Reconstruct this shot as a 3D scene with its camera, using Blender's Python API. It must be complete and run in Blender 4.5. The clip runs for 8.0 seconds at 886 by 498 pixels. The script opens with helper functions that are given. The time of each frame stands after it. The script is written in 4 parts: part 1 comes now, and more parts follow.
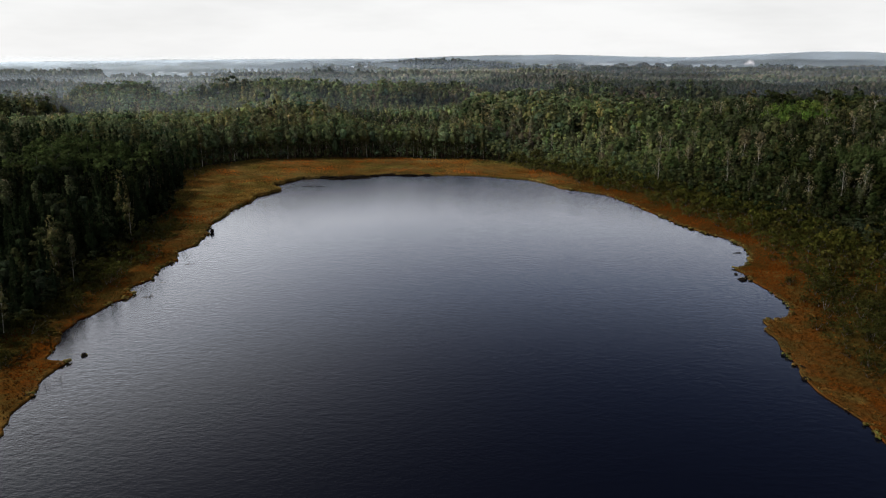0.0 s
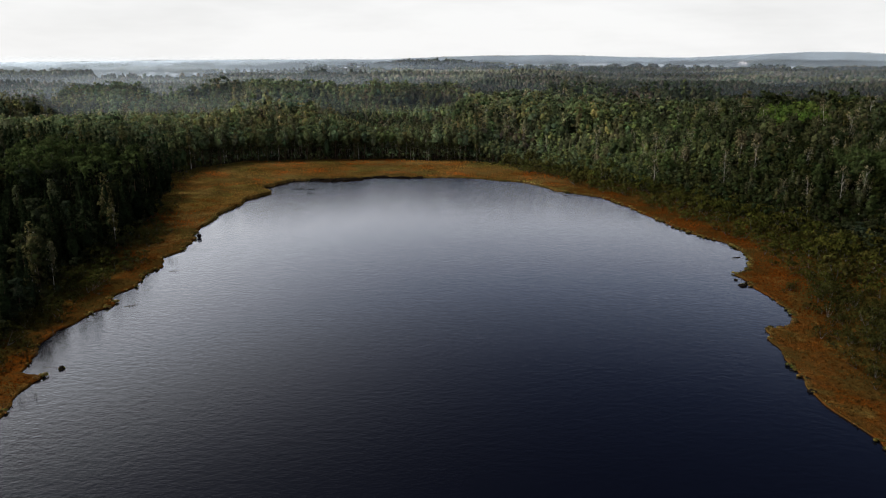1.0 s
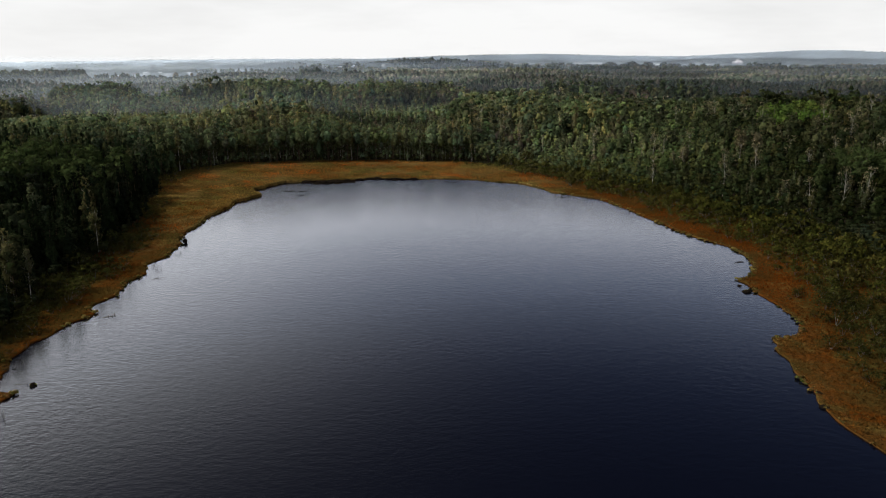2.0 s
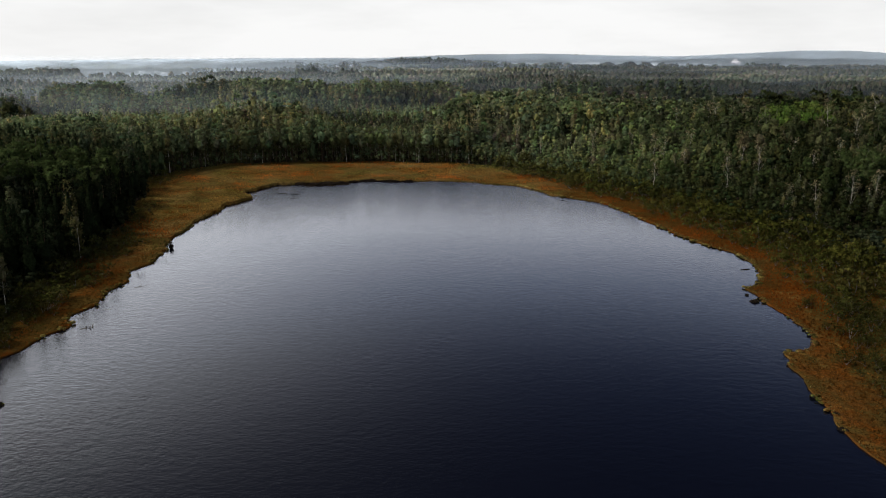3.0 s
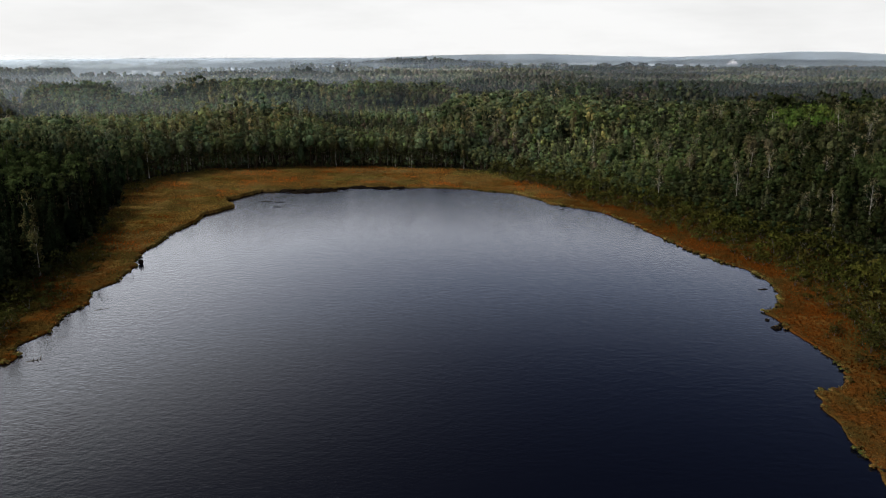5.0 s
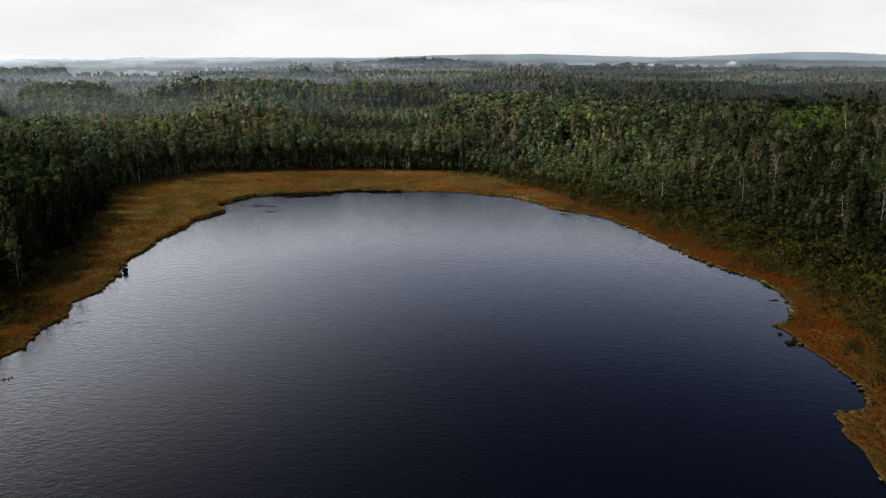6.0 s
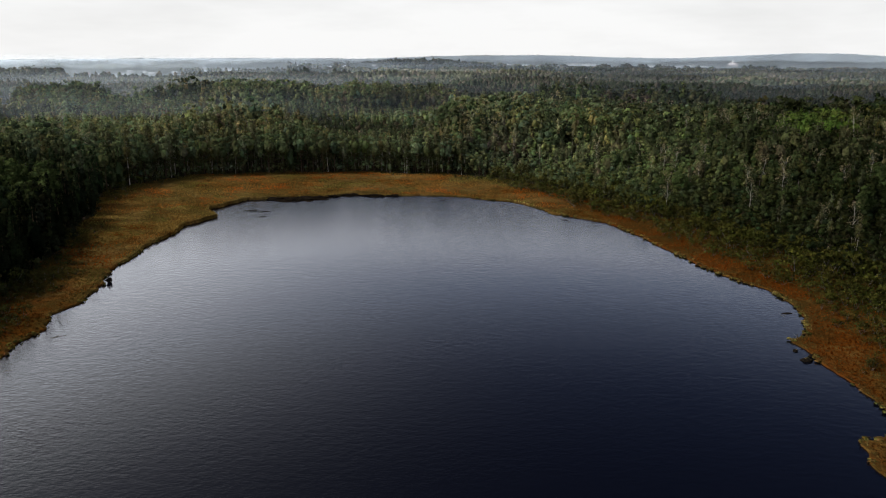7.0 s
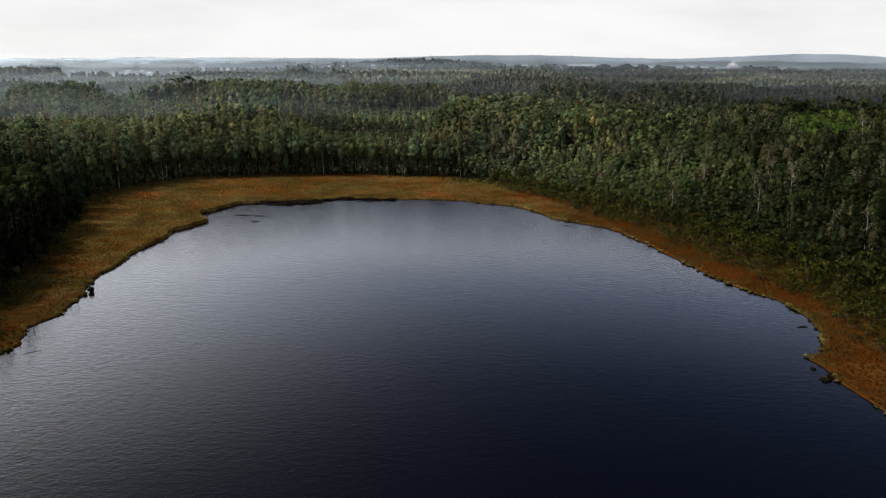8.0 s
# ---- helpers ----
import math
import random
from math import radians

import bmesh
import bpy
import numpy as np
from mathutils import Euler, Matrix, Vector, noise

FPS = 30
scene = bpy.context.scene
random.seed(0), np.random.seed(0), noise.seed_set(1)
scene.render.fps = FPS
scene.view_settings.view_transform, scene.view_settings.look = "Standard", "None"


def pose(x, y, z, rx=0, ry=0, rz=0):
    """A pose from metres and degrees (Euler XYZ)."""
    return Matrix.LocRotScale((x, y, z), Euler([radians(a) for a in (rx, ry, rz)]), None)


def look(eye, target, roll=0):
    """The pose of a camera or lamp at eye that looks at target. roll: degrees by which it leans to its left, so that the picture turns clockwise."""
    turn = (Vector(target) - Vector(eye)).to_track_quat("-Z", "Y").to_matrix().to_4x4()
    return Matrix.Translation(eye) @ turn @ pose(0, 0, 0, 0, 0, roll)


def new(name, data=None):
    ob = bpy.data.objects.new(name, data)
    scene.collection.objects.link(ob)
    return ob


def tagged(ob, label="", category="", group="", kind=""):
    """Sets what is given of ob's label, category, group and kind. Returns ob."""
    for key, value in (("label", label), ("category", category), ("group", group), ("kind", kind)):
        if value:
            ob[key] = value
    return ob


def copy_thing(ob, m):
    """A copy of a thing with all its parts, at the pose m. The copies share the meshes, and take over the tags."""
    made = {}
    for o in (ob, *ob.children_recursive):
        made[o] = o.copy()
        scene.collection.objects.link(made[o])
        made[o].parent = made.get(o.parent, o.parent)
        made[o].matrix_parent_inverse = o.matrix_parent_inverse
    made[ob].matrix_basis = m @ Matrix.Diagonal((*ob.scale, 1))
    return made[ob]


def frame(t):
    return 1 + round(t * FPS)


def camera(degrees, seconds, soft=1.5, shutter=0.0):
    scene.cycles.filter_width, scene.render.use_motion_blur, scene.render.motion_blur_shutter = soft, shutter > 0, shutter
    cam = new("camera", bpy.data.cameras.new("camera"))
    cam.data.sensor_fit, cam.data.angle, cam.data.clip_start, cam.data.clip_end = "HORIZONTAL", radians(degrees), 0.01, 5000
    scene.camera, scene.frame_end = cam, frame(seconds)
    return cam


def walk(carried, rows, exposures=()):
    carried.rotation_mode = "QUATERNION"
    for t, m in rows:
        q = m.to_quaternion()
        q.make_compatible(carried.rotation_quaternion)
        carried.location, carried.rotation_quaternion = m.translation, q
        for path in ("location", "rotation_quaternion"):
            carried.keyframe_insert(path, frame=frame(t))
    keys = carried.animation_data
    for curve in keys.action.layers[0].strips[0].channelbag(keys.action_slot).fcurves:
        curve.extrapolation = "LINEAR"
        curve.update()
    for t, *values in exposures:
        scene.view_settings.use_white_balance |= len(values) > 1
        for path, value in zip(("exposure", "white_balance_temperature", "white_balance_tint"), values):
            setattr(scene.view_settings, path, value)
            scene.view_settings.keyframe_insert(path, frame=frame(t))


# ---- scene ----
cam = camera(61.5, 8.0, soft=1.15)
PATH = [
    (0, (-0.193, -0.49, 41.643), (-0.308, 1.442, 41.139), 0.2),
    (0.5, (-0.234, 1.302, 41.675), (-0.341, 3.234, 41.171), 0.2),
    (1, (-0.283, 3.532, 41.669), (-0.381, 5.465, 41.166), 0.2),
    (1.5, (-0.164, 6.076, 41.64), (-0.256, 8.009, 41.136), 0.1),
    (3, (0.06, 14.7, 41.493), (-0.02, 16.633, 40.987), 0.2),
    (3.5, (0.128, 17.819, 41.435), (0.051, 19.753, 40.93), 0.2),
    (4, (0.261, 20.925, 41.445), (0.186, 22.859, 40.939), 0.2),
    (4.5, (0.338, 24.088, 41.526), (0.266, 26.022, 41.02), 0.3),
    (6, (0.554, 33.363, 41.659), (0.487, 35.297, 41.153), 0.4),
    (6.5, (0.597, 36.361, 41.707), (0.531, 38.295, 41.203), 0.5),
    (7, (0.706, 39.511, 41.662), (0.64, 41.445, 41.158), 0.5),
    (7.5, (0.76, 42.704, 41.657), (0.696, 44.638, 41.152), 0.6),
    (8, (0.758, 45.854, 41.629), (0.694, 47.788, 41.125), 0.6),
]
walk(cam, [(t, look(eye, target, roll)) for t, eye, target, roll in PATH])

# ---- world and sun: a bright low overcast, darker cloud overhead, veiled sun in the west ----
SUN_AZ, SUN_EL = -94.0, 45.0      # degrees, bearing from north (+y) to the east
sun_dir = Vector((math.sin(radians(SUN_AZ)) * math.cos(radians(SUN_EL)), math.cos(radians(SUN_AZ)) * math.cos(radians(SUN_EL)), math.sin(radians(SUN_EL))))
world = bpy.data.worlds.new("sky")
scene.world = world
world.use_nodes = True
sun = new("sun", bpy.data.lights.new("sun", "SUN"))
sun.data.energy, sun.data.angle, sun.data.color = 3.3, radians(16), (1.0, 0.98, 0.95)
sun.matrix_world = look(sun_dir * 900, (0, 0, 0))


class Nodes:
    """Short hand for building node trees."""

    def __init__(self, tree):
        self.tree = tree
        tree.nodes.clear()

    def add(self, kind, values=None, **props):
        n = self.tree.nodes.new(kind)
        if "operation" in props:
            n.operation = props["operation"]
        if "use_clamp" in props:
            n.use_clamp = props["use_clamp"]
        if "data_type" in props:
            n.data_type, n.blend_type = props["data_type"], props["blend_type"]
        if "attribute_name" in props:
            n.attribute_name = props["attribute_name"]
        if "sky_type" in props:
            n.sky_type, n.sun_disc = props["sky_type"], props["sun_disc"]
            n.sun_elevation, n.sun_rotation = props["sun_elevation"], props["sun_rotation"]
        for k, v in (values or {}).items():
            if isinstance(v, bpy.types.NodeSocket):
                self.tree.links.new(v, n.inputs[k])
            else:
                n.inputs[k].default_value = v
        return n

    def math(self, op, a, b=0.0, clamp=False):
        return self.add("ShaderNodeMath", {0: a, 1: b}, operation=op, use_clamp=clamp).outputs[0]

    def span(self, v, a, b, c=0.0, d=1.0, smooth=False):
        n = self.add("ShaderNodeMapRange", {0: v, 1: a, 2: b, 3: c, 4: d})
        if smooth:
            n.interpolation_type = "SMOOTHSTEP"
        return n.outputs[0]

    def mix(self, f, a, b, how="MIX"):
        n = self.add("ShaderNodeMix", data_type="RGBA", blend_type=how)
        for i, v in ((0, f), (6, a), (7, b)):
            if isinstance(v, bpy.types.NodeSocket):
                self.tree.links.new(v, n.inputs[i])
            else:
                n.inputs[i].default_value = v if i == 0 else (*v, 1)[:4]
        return n.outputs[2]

    def noise(self, vector, scale, detail=3.0, rough=0.55):
        return self.add("ShaderNodeTexNoise", {"Vector": vector, "Scale": scale, "Detail": detail, "Roughness": rough}).outputs[0]

    def ramp(self, v, stops):
        n = self.add("ShaderNodeValToRGB", {0: v})
        e = n.color_ramp.elements
        while len(e) < len(stops):
            e.new(0.5)
        for k, (p, c) in enumerate(stops):
            e[k].position, e[k].color = p, (*c, 1)
        return n.outputs[0]


w = Nodes(world.node_tree)
way = w.add("ShaderNodeTexCoord").outputs["Generated"]
up = w.add("ShaderNodeSeparateXYZ", {0: way}).outputs[2]
sky = w.add("ShaderNodeTexSky", sky_type="NISHITA", sun_disc=False, sun_elevation=radians(SUN_EL), sun_rotation=radians(SUN_AZ)).outputs[0]
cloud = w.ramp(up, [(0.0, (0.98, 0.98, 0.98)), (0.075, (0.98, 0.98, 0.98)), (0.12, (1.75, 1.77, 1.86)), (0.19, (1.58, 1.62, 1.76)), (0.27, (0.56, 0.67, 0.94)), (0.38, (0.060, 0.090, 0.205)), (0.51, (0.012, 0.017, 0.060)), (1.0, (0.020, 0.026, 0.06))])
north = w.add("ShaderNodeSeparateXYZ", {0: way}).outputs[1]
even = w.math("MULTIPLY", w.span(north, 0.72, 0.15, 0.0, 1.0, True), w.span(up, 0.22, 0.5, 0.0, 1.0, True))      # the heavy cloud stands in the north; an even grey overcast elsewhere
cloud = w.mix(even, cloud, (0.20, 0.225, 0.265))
stretch = w.add("ShaderNodeMapping", {"Vector": way, "Scale": (1.0, 1.0, 5.0)}).outputs[0]
billow = w.span(w.noise(stretch, 2.2, 5.0, 0.6), 0.42, 0.72, 1.03, 0.86)
cloud = w.mix(1.0, cloud, w.add("ShaderNodeCombineColor", {0: billow, 1: billow, 2: billow}).outputs[0], "MULTIPLY")
thin = Vector((math.sin(radians(-48)) * math.cos(radians(20)), math.cos(radians(-48)) * math.cos(radians(20)), math.sin(radians(20))))   # where the cloud is thinnest
facing = w.add("ShaderNodeVectorMath", {0: way, 1: tuple(thin)}, operation="DOT_PRODUCT").outputs["Value"]
glow = w.math("MULTIPLY", w.math("POWER", w.math("MAXIMUM", facing, 0.0), 8.5), 2.7)
glow = w.math("MULTIPLY", w.math("MULTIPLY", glow, w.span(up, 0.08, 0.17, 0.0, 1.0, True)), w.span(up, 0.31, 0.54, 1.0, 0.16, True))
cloud = w.mix(1.0, cloud, w.add("ShaderNodeCombineColor", {0: glow, 1: glow, 2: glow}).outputs[0], "ADD")
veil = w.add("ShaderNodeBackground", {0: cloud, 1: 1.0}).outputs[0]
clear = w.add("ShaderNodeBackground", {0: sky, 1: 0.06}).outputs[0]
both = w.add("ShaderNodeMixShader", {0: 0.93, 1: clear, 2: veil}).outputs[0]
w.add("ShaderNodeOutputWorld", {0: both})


# ---- materials ----
def material(name):
    m = bpy.data.materials.new(name)
    m.use_nodes = True
    n = Nodes(m.node_tree)
    out = n.add("ShaderNodeOutputMaterial")
    return m, n, out


def finish(n, out, colour, rough=0.8, bump=None, strength=0.4, distance=0.1, specular=0.0, **more):
    values = {"Base Color": colour if isinstance(colour, bpy.types.NodeSocket) else (*colour, 1), "Roughness": rough, "Specular IOR Level": specular}
    if bump is not None:
        values["Normal"] = n.add("ShaderNodeBump", {"Height": bump, "Strength": strength, "Distance": distance}).outputs[0]
    p = n.add("ShaderNodeBsdfPrincipled", values)
    n.tree.links.new(p.outputs[0], out.inputs[0])
    return p


def foliage_material(name, through_light=0.10):
    """Leaves and needles: the tint of each tree, varied from leaf to leaf and from tree to tree."""
    m, n, out = material(name)
    tint = n.add("ShaderNodeAttribute", attribute_name="tint").outputs["Color"]
    geo = n.add("ShaderNodeNewGeometry")
    pos = geo.outputs["Position"]
    leaf = n.span(geo.outputs["Random Per Island"], 0, 1, 0.8, 1.2)
    tree = n.span(n.add("ShaderNodeObjectInfo").outputs["Random"], 0, 1, 0.78, 1.22)
    tuft, twig = n.noise(pos, 1.1, 3.0, 0.6), n.noise(pos, 4.5, 2.0, 0.6)
    v = n.math("MULTIPLY", n.math("MULTIPLY", leaf, tree), n.math("MULTIPLY", n.span(tuft, 0.3, 0.7, 0.6, 1.4), n.span(twig, 0.3, 0.7, 0.7, 1.3)))
    c = n.mix(1.0, tint, n.add("ShaderNodeCombineColor", {0: v, 1: v, 2: n.math("MULTIPLY", v, 0.95)}).outputs[0], "MULTIPLY")
    soft = n.add("ShaderNodeAttribute", attribute_name="soft").outputs["Vector"]
    turned = n.add("ShaderNodeVectorTransform", {0: soft})
    turned.vector_type, turned.convert_from, turned.convert_to = "NORMAL", "OBJECT", "WORLD"
    clumped = n.add("ShaderNodeBump", {"Height": n.math("ADD", tuft, n.math("MULTIPLY", twig, 0.3)), "Strength": 0.7, "Distance": 0.8, "Normal": turned.outputs[0]}).outputs[0]
    p = n.add("ShaderNodeBsdfPrincipled", {"Base Color": c, "Roughness": 0.8, "Specular IOR Level": 0.0, "Normal": clumped}).outputs[0]
    t = n.add("ShaderNodeBsdfTranslucent", {0: c, 1: clumped}).outputs[0]
    n.tree.links.new(n.add("ShaderNodeMixShader", {0: through_light, 1: p, 2: t}).outputs[0], out.inputs[0])
    return m


def bark_material(name, light, dark, scale, cut):
    m, n, out = material(name)
    pos = n.add("ShaderNodeTexCoord").outputs["Object"]
    rings = n.add("ShaderNodeMapping", {"Vector": pos, "Scale": (1.0, 1.0, 3.0)}).outputs[0]
    a = n.noise(rings, scale, 4.0, 0.6)
    b = n.noise(pos, 0.5, 2.0)
    c = n.mix(n.span(a, cut, cut + 0.12), light, dark)
    c = n.mix(n.span(b, 0.35, 0.75, 0.0, 0.5), c, dark)
    finish(n, out, c, 0.85, a, 0.5, 0.03)
    return m


def plain_material(name, a, b, scale=3.0, rough=0.8, strength=0.4):
    """A surface of two tones, mottled coarse and fine."""
    m, n, out = material(name)
    pos = n.add("ShaderNodeNewGeometry").outputs["Position"]
    x = n.noise(pos, scale, 4.0, 0.6)
    y = n.noise(pos, scale * 9, 3.0)
    c = n.mix(n.span(n.math("ADD", x, n.math("MULTIPLY", y, 0.4)), 0.45, 0.95), a, b)
    finish(n, out, c, rough, y, strength, 0.05)
    return m


def ground_material():
    """Forest floor, rust and ochre bog moss, wet peat at the water's edge."""
    m, n, out = material("bog_and_forest_floor")
    pos = n.add("ShaderNodeNewGeometry").outputs["Position"]
    big, mid, fine, grain = n.noise(pos, 0.045, 3.0), n.noise(pos, 0.22, 4.0, 0.6), n.noise(pos, 1.1, 4.0, 0.65), n.noise(pos, 5.0, 3.0, 0.7)
    zone = lambda name: n.add("ShaderNodeAttribute", attribute_name=name).outputs["Fac"]
    east = n.span(n.add("ShaderNodeSeparateXYZ", {0: pos}).outputs[0], 0.0, 55.0, 0.0, 0.22)
    west = n.math("MULTIPLY", n.span(n.add("ShaderNodeSeparateXYZ", {0: pos}).outputs[0], -50.0, -60.0, 0.0, 0.2), n.span(n.add("ShaderNodeSeparateXYZ", {0: pos}).outputs[1], 200.0, 150.0))
    moss = n.mix(n.span(n.math("SUBTRACT", mid, n.math("ADD", east, west)), 0.34, 0.54), RUST, OCHRE)
    moss = n.mix(n.math("MULTIPLY", n.math("MULTIPLY", n.span(big, 0.42, 0.6), n.span(fine, 0.3, 0.62)), n.span(n.math("ADD", east, west), 0.05, 0.2, 1.0, 0.15)), moss, STRAW)
    moss = n.mix(n.math("MULTIPLY", n.span(fine, 0.5, 0.72), n.span(mid, 0.65, 0.4)), moss, RED)
    wild = n.math("ADD", zone("scrub"), n.math("MULTIPLY", n.math("SUBTRACT", mid, 0.5), 1.6))
    moss = n.mix(n.span(wild, 0.5, 1.0), moss, OLIVE)
    moss = n.mix(n.span(fine, 0.47, 0.62, 0.0, 0.6), moss, (0.040, 0.024, 0.006))
    moss = n.mix(n.span(grain, 0.42, 0.72, 0.0, 0.55), moss, PEAT)
    floor = n.mix(n.span(mid, 0.4, 0.65), (0.028, 0.024, 0.014), (0.022, 0.028, 0.012))
    edge = n.math("ADD", zone("wood"), n.math("MULTIPLY", n.math("SUBTRACT", fine, 0.5), 0.8))
    moss = n.mix(n.span(n.noise(pos, 0.13, 4.0, 0.65), 0.44, 0.62, 0.0, 0.75), moss, (0.052, 0.038, 0.010))
    c = n.mix(n.span(edge, 0.4, 0.6), moss, floor)
    c = n.mix(zone("meadow"), c, n.mix(n.span(n.noise(pos, 0.02, 3.0), 0.4, 0.6), (0.16, 0.15, 0.08), (0.09, 0.11, 0.05)))
    wet = n.math("ADD", zone("wet"), n.math("MULTIPLY", n.math("SUBTRACT", fine, 0.5), 0.5))
    c = n.mix(n.span(wet, 0.45, 0.6), c, PEAT)
    finish(n, out, c, 0.9, n.math("ADD", fine, n.math("MULTIPLY", grain, 0.5)), 0.8, 0.5)
    return m


def water_material():
    """Dark bog water, ruffled by a light wind and smooth in the lee of the banks."""
    m, n, out = material("dark_bog_water")
    pos = n.add("ShaderNodeNewGeometry").outputs["Position"]
    lee = n.add("ShaderNodeAttribute", attribute_name="lee").outputs["Fac"]
    patch = n.noise(n.add("ShaderNodeMapping", {"Vector": pos, "Scale": (1.0, 1.7, 1.0)}).outputs[0], 0.022, 3.0, 0.5)
    calm = n.math("ADD", lee, n.span(patch, 0.5, 0.75, 0.0, 0.35), True)
    swell = n.noise(n.add("ShaderNodeMapping", {"Vector": pos, "Rotation": (0, 0, 0.7), "Scale": (0.7, 1.0, 1.0)}).outputs[0], 1.1, 3.0, 0.6)
    ripple = n.noise(n.add("ShaderNodeMapping", {"Vector": pos, "Rotation": (0, 0, -0.4), "Scale": (0.6, 1.0, 1.0)}).outputs[0], 3.6, 2.0, 0.5)
    h = n.math("ADD", swell, n.math("MULTIPLY", ripple, 0.6))
    north = n.add("ShaderNodeSeparateXYZ", {0: pos}).outputs[1]
    west = n.span(n.add("ShaderNodeSeparateXYZ", {0: pos}).outputs[0], -30.0, -60.0, 0.0, 0.6, True)
    wind = n.math("ADD", n.span(north, 170.0, 262.0, 1.0, 4.0, True), west)            # the breeze reaches the far end and the western bank
    strength = n.math("MULTIPLY", n.span(calm, 0.0, 1.0, 0.10, 0.07), wind)
    normal = n.add("ShaderNodeBump", {"Height": h, "Strength": strength, "Distance": 0.22}).outputs[0]
    values = {"Base Color": (0.002, 0.0025, 0.005, 1), "Roughness": n.span(wind, 1.0, 4.0, 0.10, 0.26), "IOR": 1.333, "Normal": normal}
    p = n.add("ShaderNodeBsdfPrincipled", values)
    n.tree.links.new(p.outputs[0], out.inputs[0])
    return m


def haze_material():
    """Haze over the far woods, imitated by thin pale sheets one behind the other, thickest low down and towards the
    town in the west.
    """
    m, n, out = material("haze_sheet")
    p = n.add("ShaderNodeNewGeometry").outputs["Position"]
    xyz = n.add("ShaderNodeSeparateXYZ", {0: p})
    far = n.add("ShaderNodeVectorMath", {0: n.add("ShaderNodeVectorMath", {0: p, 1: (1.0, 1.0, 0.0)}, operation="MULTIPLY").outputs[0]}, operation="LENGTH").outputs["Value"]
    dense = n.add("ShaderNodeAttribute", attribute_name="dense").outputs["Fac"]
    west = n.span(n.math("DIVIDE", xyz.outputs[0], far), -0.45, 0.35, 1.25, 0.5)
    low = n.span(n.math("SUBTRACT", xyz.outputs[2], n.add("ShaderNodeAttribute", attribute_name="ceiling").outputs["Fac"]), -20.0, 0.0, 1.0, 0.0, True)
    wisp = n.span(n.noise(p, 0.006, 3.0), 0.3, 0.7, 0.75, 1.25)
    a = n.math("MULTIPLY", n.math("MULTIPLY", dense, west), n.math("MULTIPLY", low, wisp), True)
    # normals turned straight up, so the upright sheets are lit from above
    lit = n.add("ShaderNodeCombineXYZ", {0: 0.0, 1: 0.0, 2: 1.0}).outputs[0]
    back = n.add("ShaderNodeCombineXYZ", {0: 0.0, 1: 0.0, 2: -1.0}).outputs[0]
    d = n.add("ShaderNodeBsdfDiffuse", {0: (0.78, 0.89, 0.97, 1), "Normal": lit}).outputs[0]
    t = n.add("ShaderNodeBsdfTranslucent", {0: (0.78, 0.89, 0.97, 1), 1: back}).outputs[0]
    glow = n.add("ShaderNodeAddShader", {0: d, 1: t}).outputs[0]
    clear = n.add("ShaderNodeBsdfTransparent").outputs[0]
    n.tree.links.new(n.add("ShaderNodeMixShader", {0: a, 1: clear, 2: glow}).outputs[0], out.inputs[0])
    return m


VEILS = ((480, 0.028), (680, 0.052), (940, 0.085), (1320, 0.13), (1750, 0.16), (2350, 0.21), (3150, 0.34))      # distance and opacity of each haze sheet
RUST, OCHRE, STRAW, RED = (0.118, 0.034, 0.004), (0.200, 0.118, 0.028), (0.260, 0.178, 0.060), (0.120, 0.026, 0.003)
OLIVE, PEAT = (0.075, 0.062, 0.014), (0.014, 0.010, 0.007)
M_LEAF = foliage_material("leaves_and_needles")
M_SEDGE = foliage_material("sedge_blades", 0.30)
M_PINE = bark_material("pine_bark", (0.10, 0.065, 0.042), (0.045, 0.034, 0.026), 6.0, 0.5)
M_BIRCH = bark_material("birch_bark", (0.46, 0.42, 0.34), (0.10, 0.09, 0.08), 3.0, 0.62)
M_GREY = bark_material("grey_bark", (0.16, 0.14, 0.12), (0.07, 0.06, 0.05), 5.0, 0.5)
M_DEAD = bark_material("weathered_wood", (0.10, 0.09, 0.075), (0.03, 0.026, 0.02), 4.0, 0.5)
M_GROUND, M_WATER = ground_material(), water_material()
M_PEAT = plain_material("wet_black_peat", (0.006, 0.005, 0.004), (0.02, 0.015, 0.01), 0.8, 0.5)
M_FIELD = plain_material("mown_straw_field", (0.30, 0.26, 0.18), (0.22, 0.20, 0.12), 0.05)
M_RENDER = plain_material("white_render", (0.88, 0.87, 0.85), (0.80, 0.79, 0.77), 0.2)
M_PINK = plain_material("pale_pink_render", (0.85, 0.77, 0.75), (0.80, 0.70, 0.68), 0.2)
M_SLATE = plain_material("grey_sheet_roof", (0.66, 0.67, 0.69), (0.52, 0.53, 0.55), 0.3, 0.6)
M_TILE = plain_material("red_tile_roof", (0.28, 0.10, 0.06), (0.20, 0.08, 0.05), 0.3)
M_PANE = plain_material("dark_window_glass", (0.03, 0.035, 0.04), (0.05, 0.055, 0.06), 0.5, 0.15)


# ---- the plan: shoreline, forest edge and land, in metres; the lake's middle is MID ----
MID = np.array((0.0, 190.0))
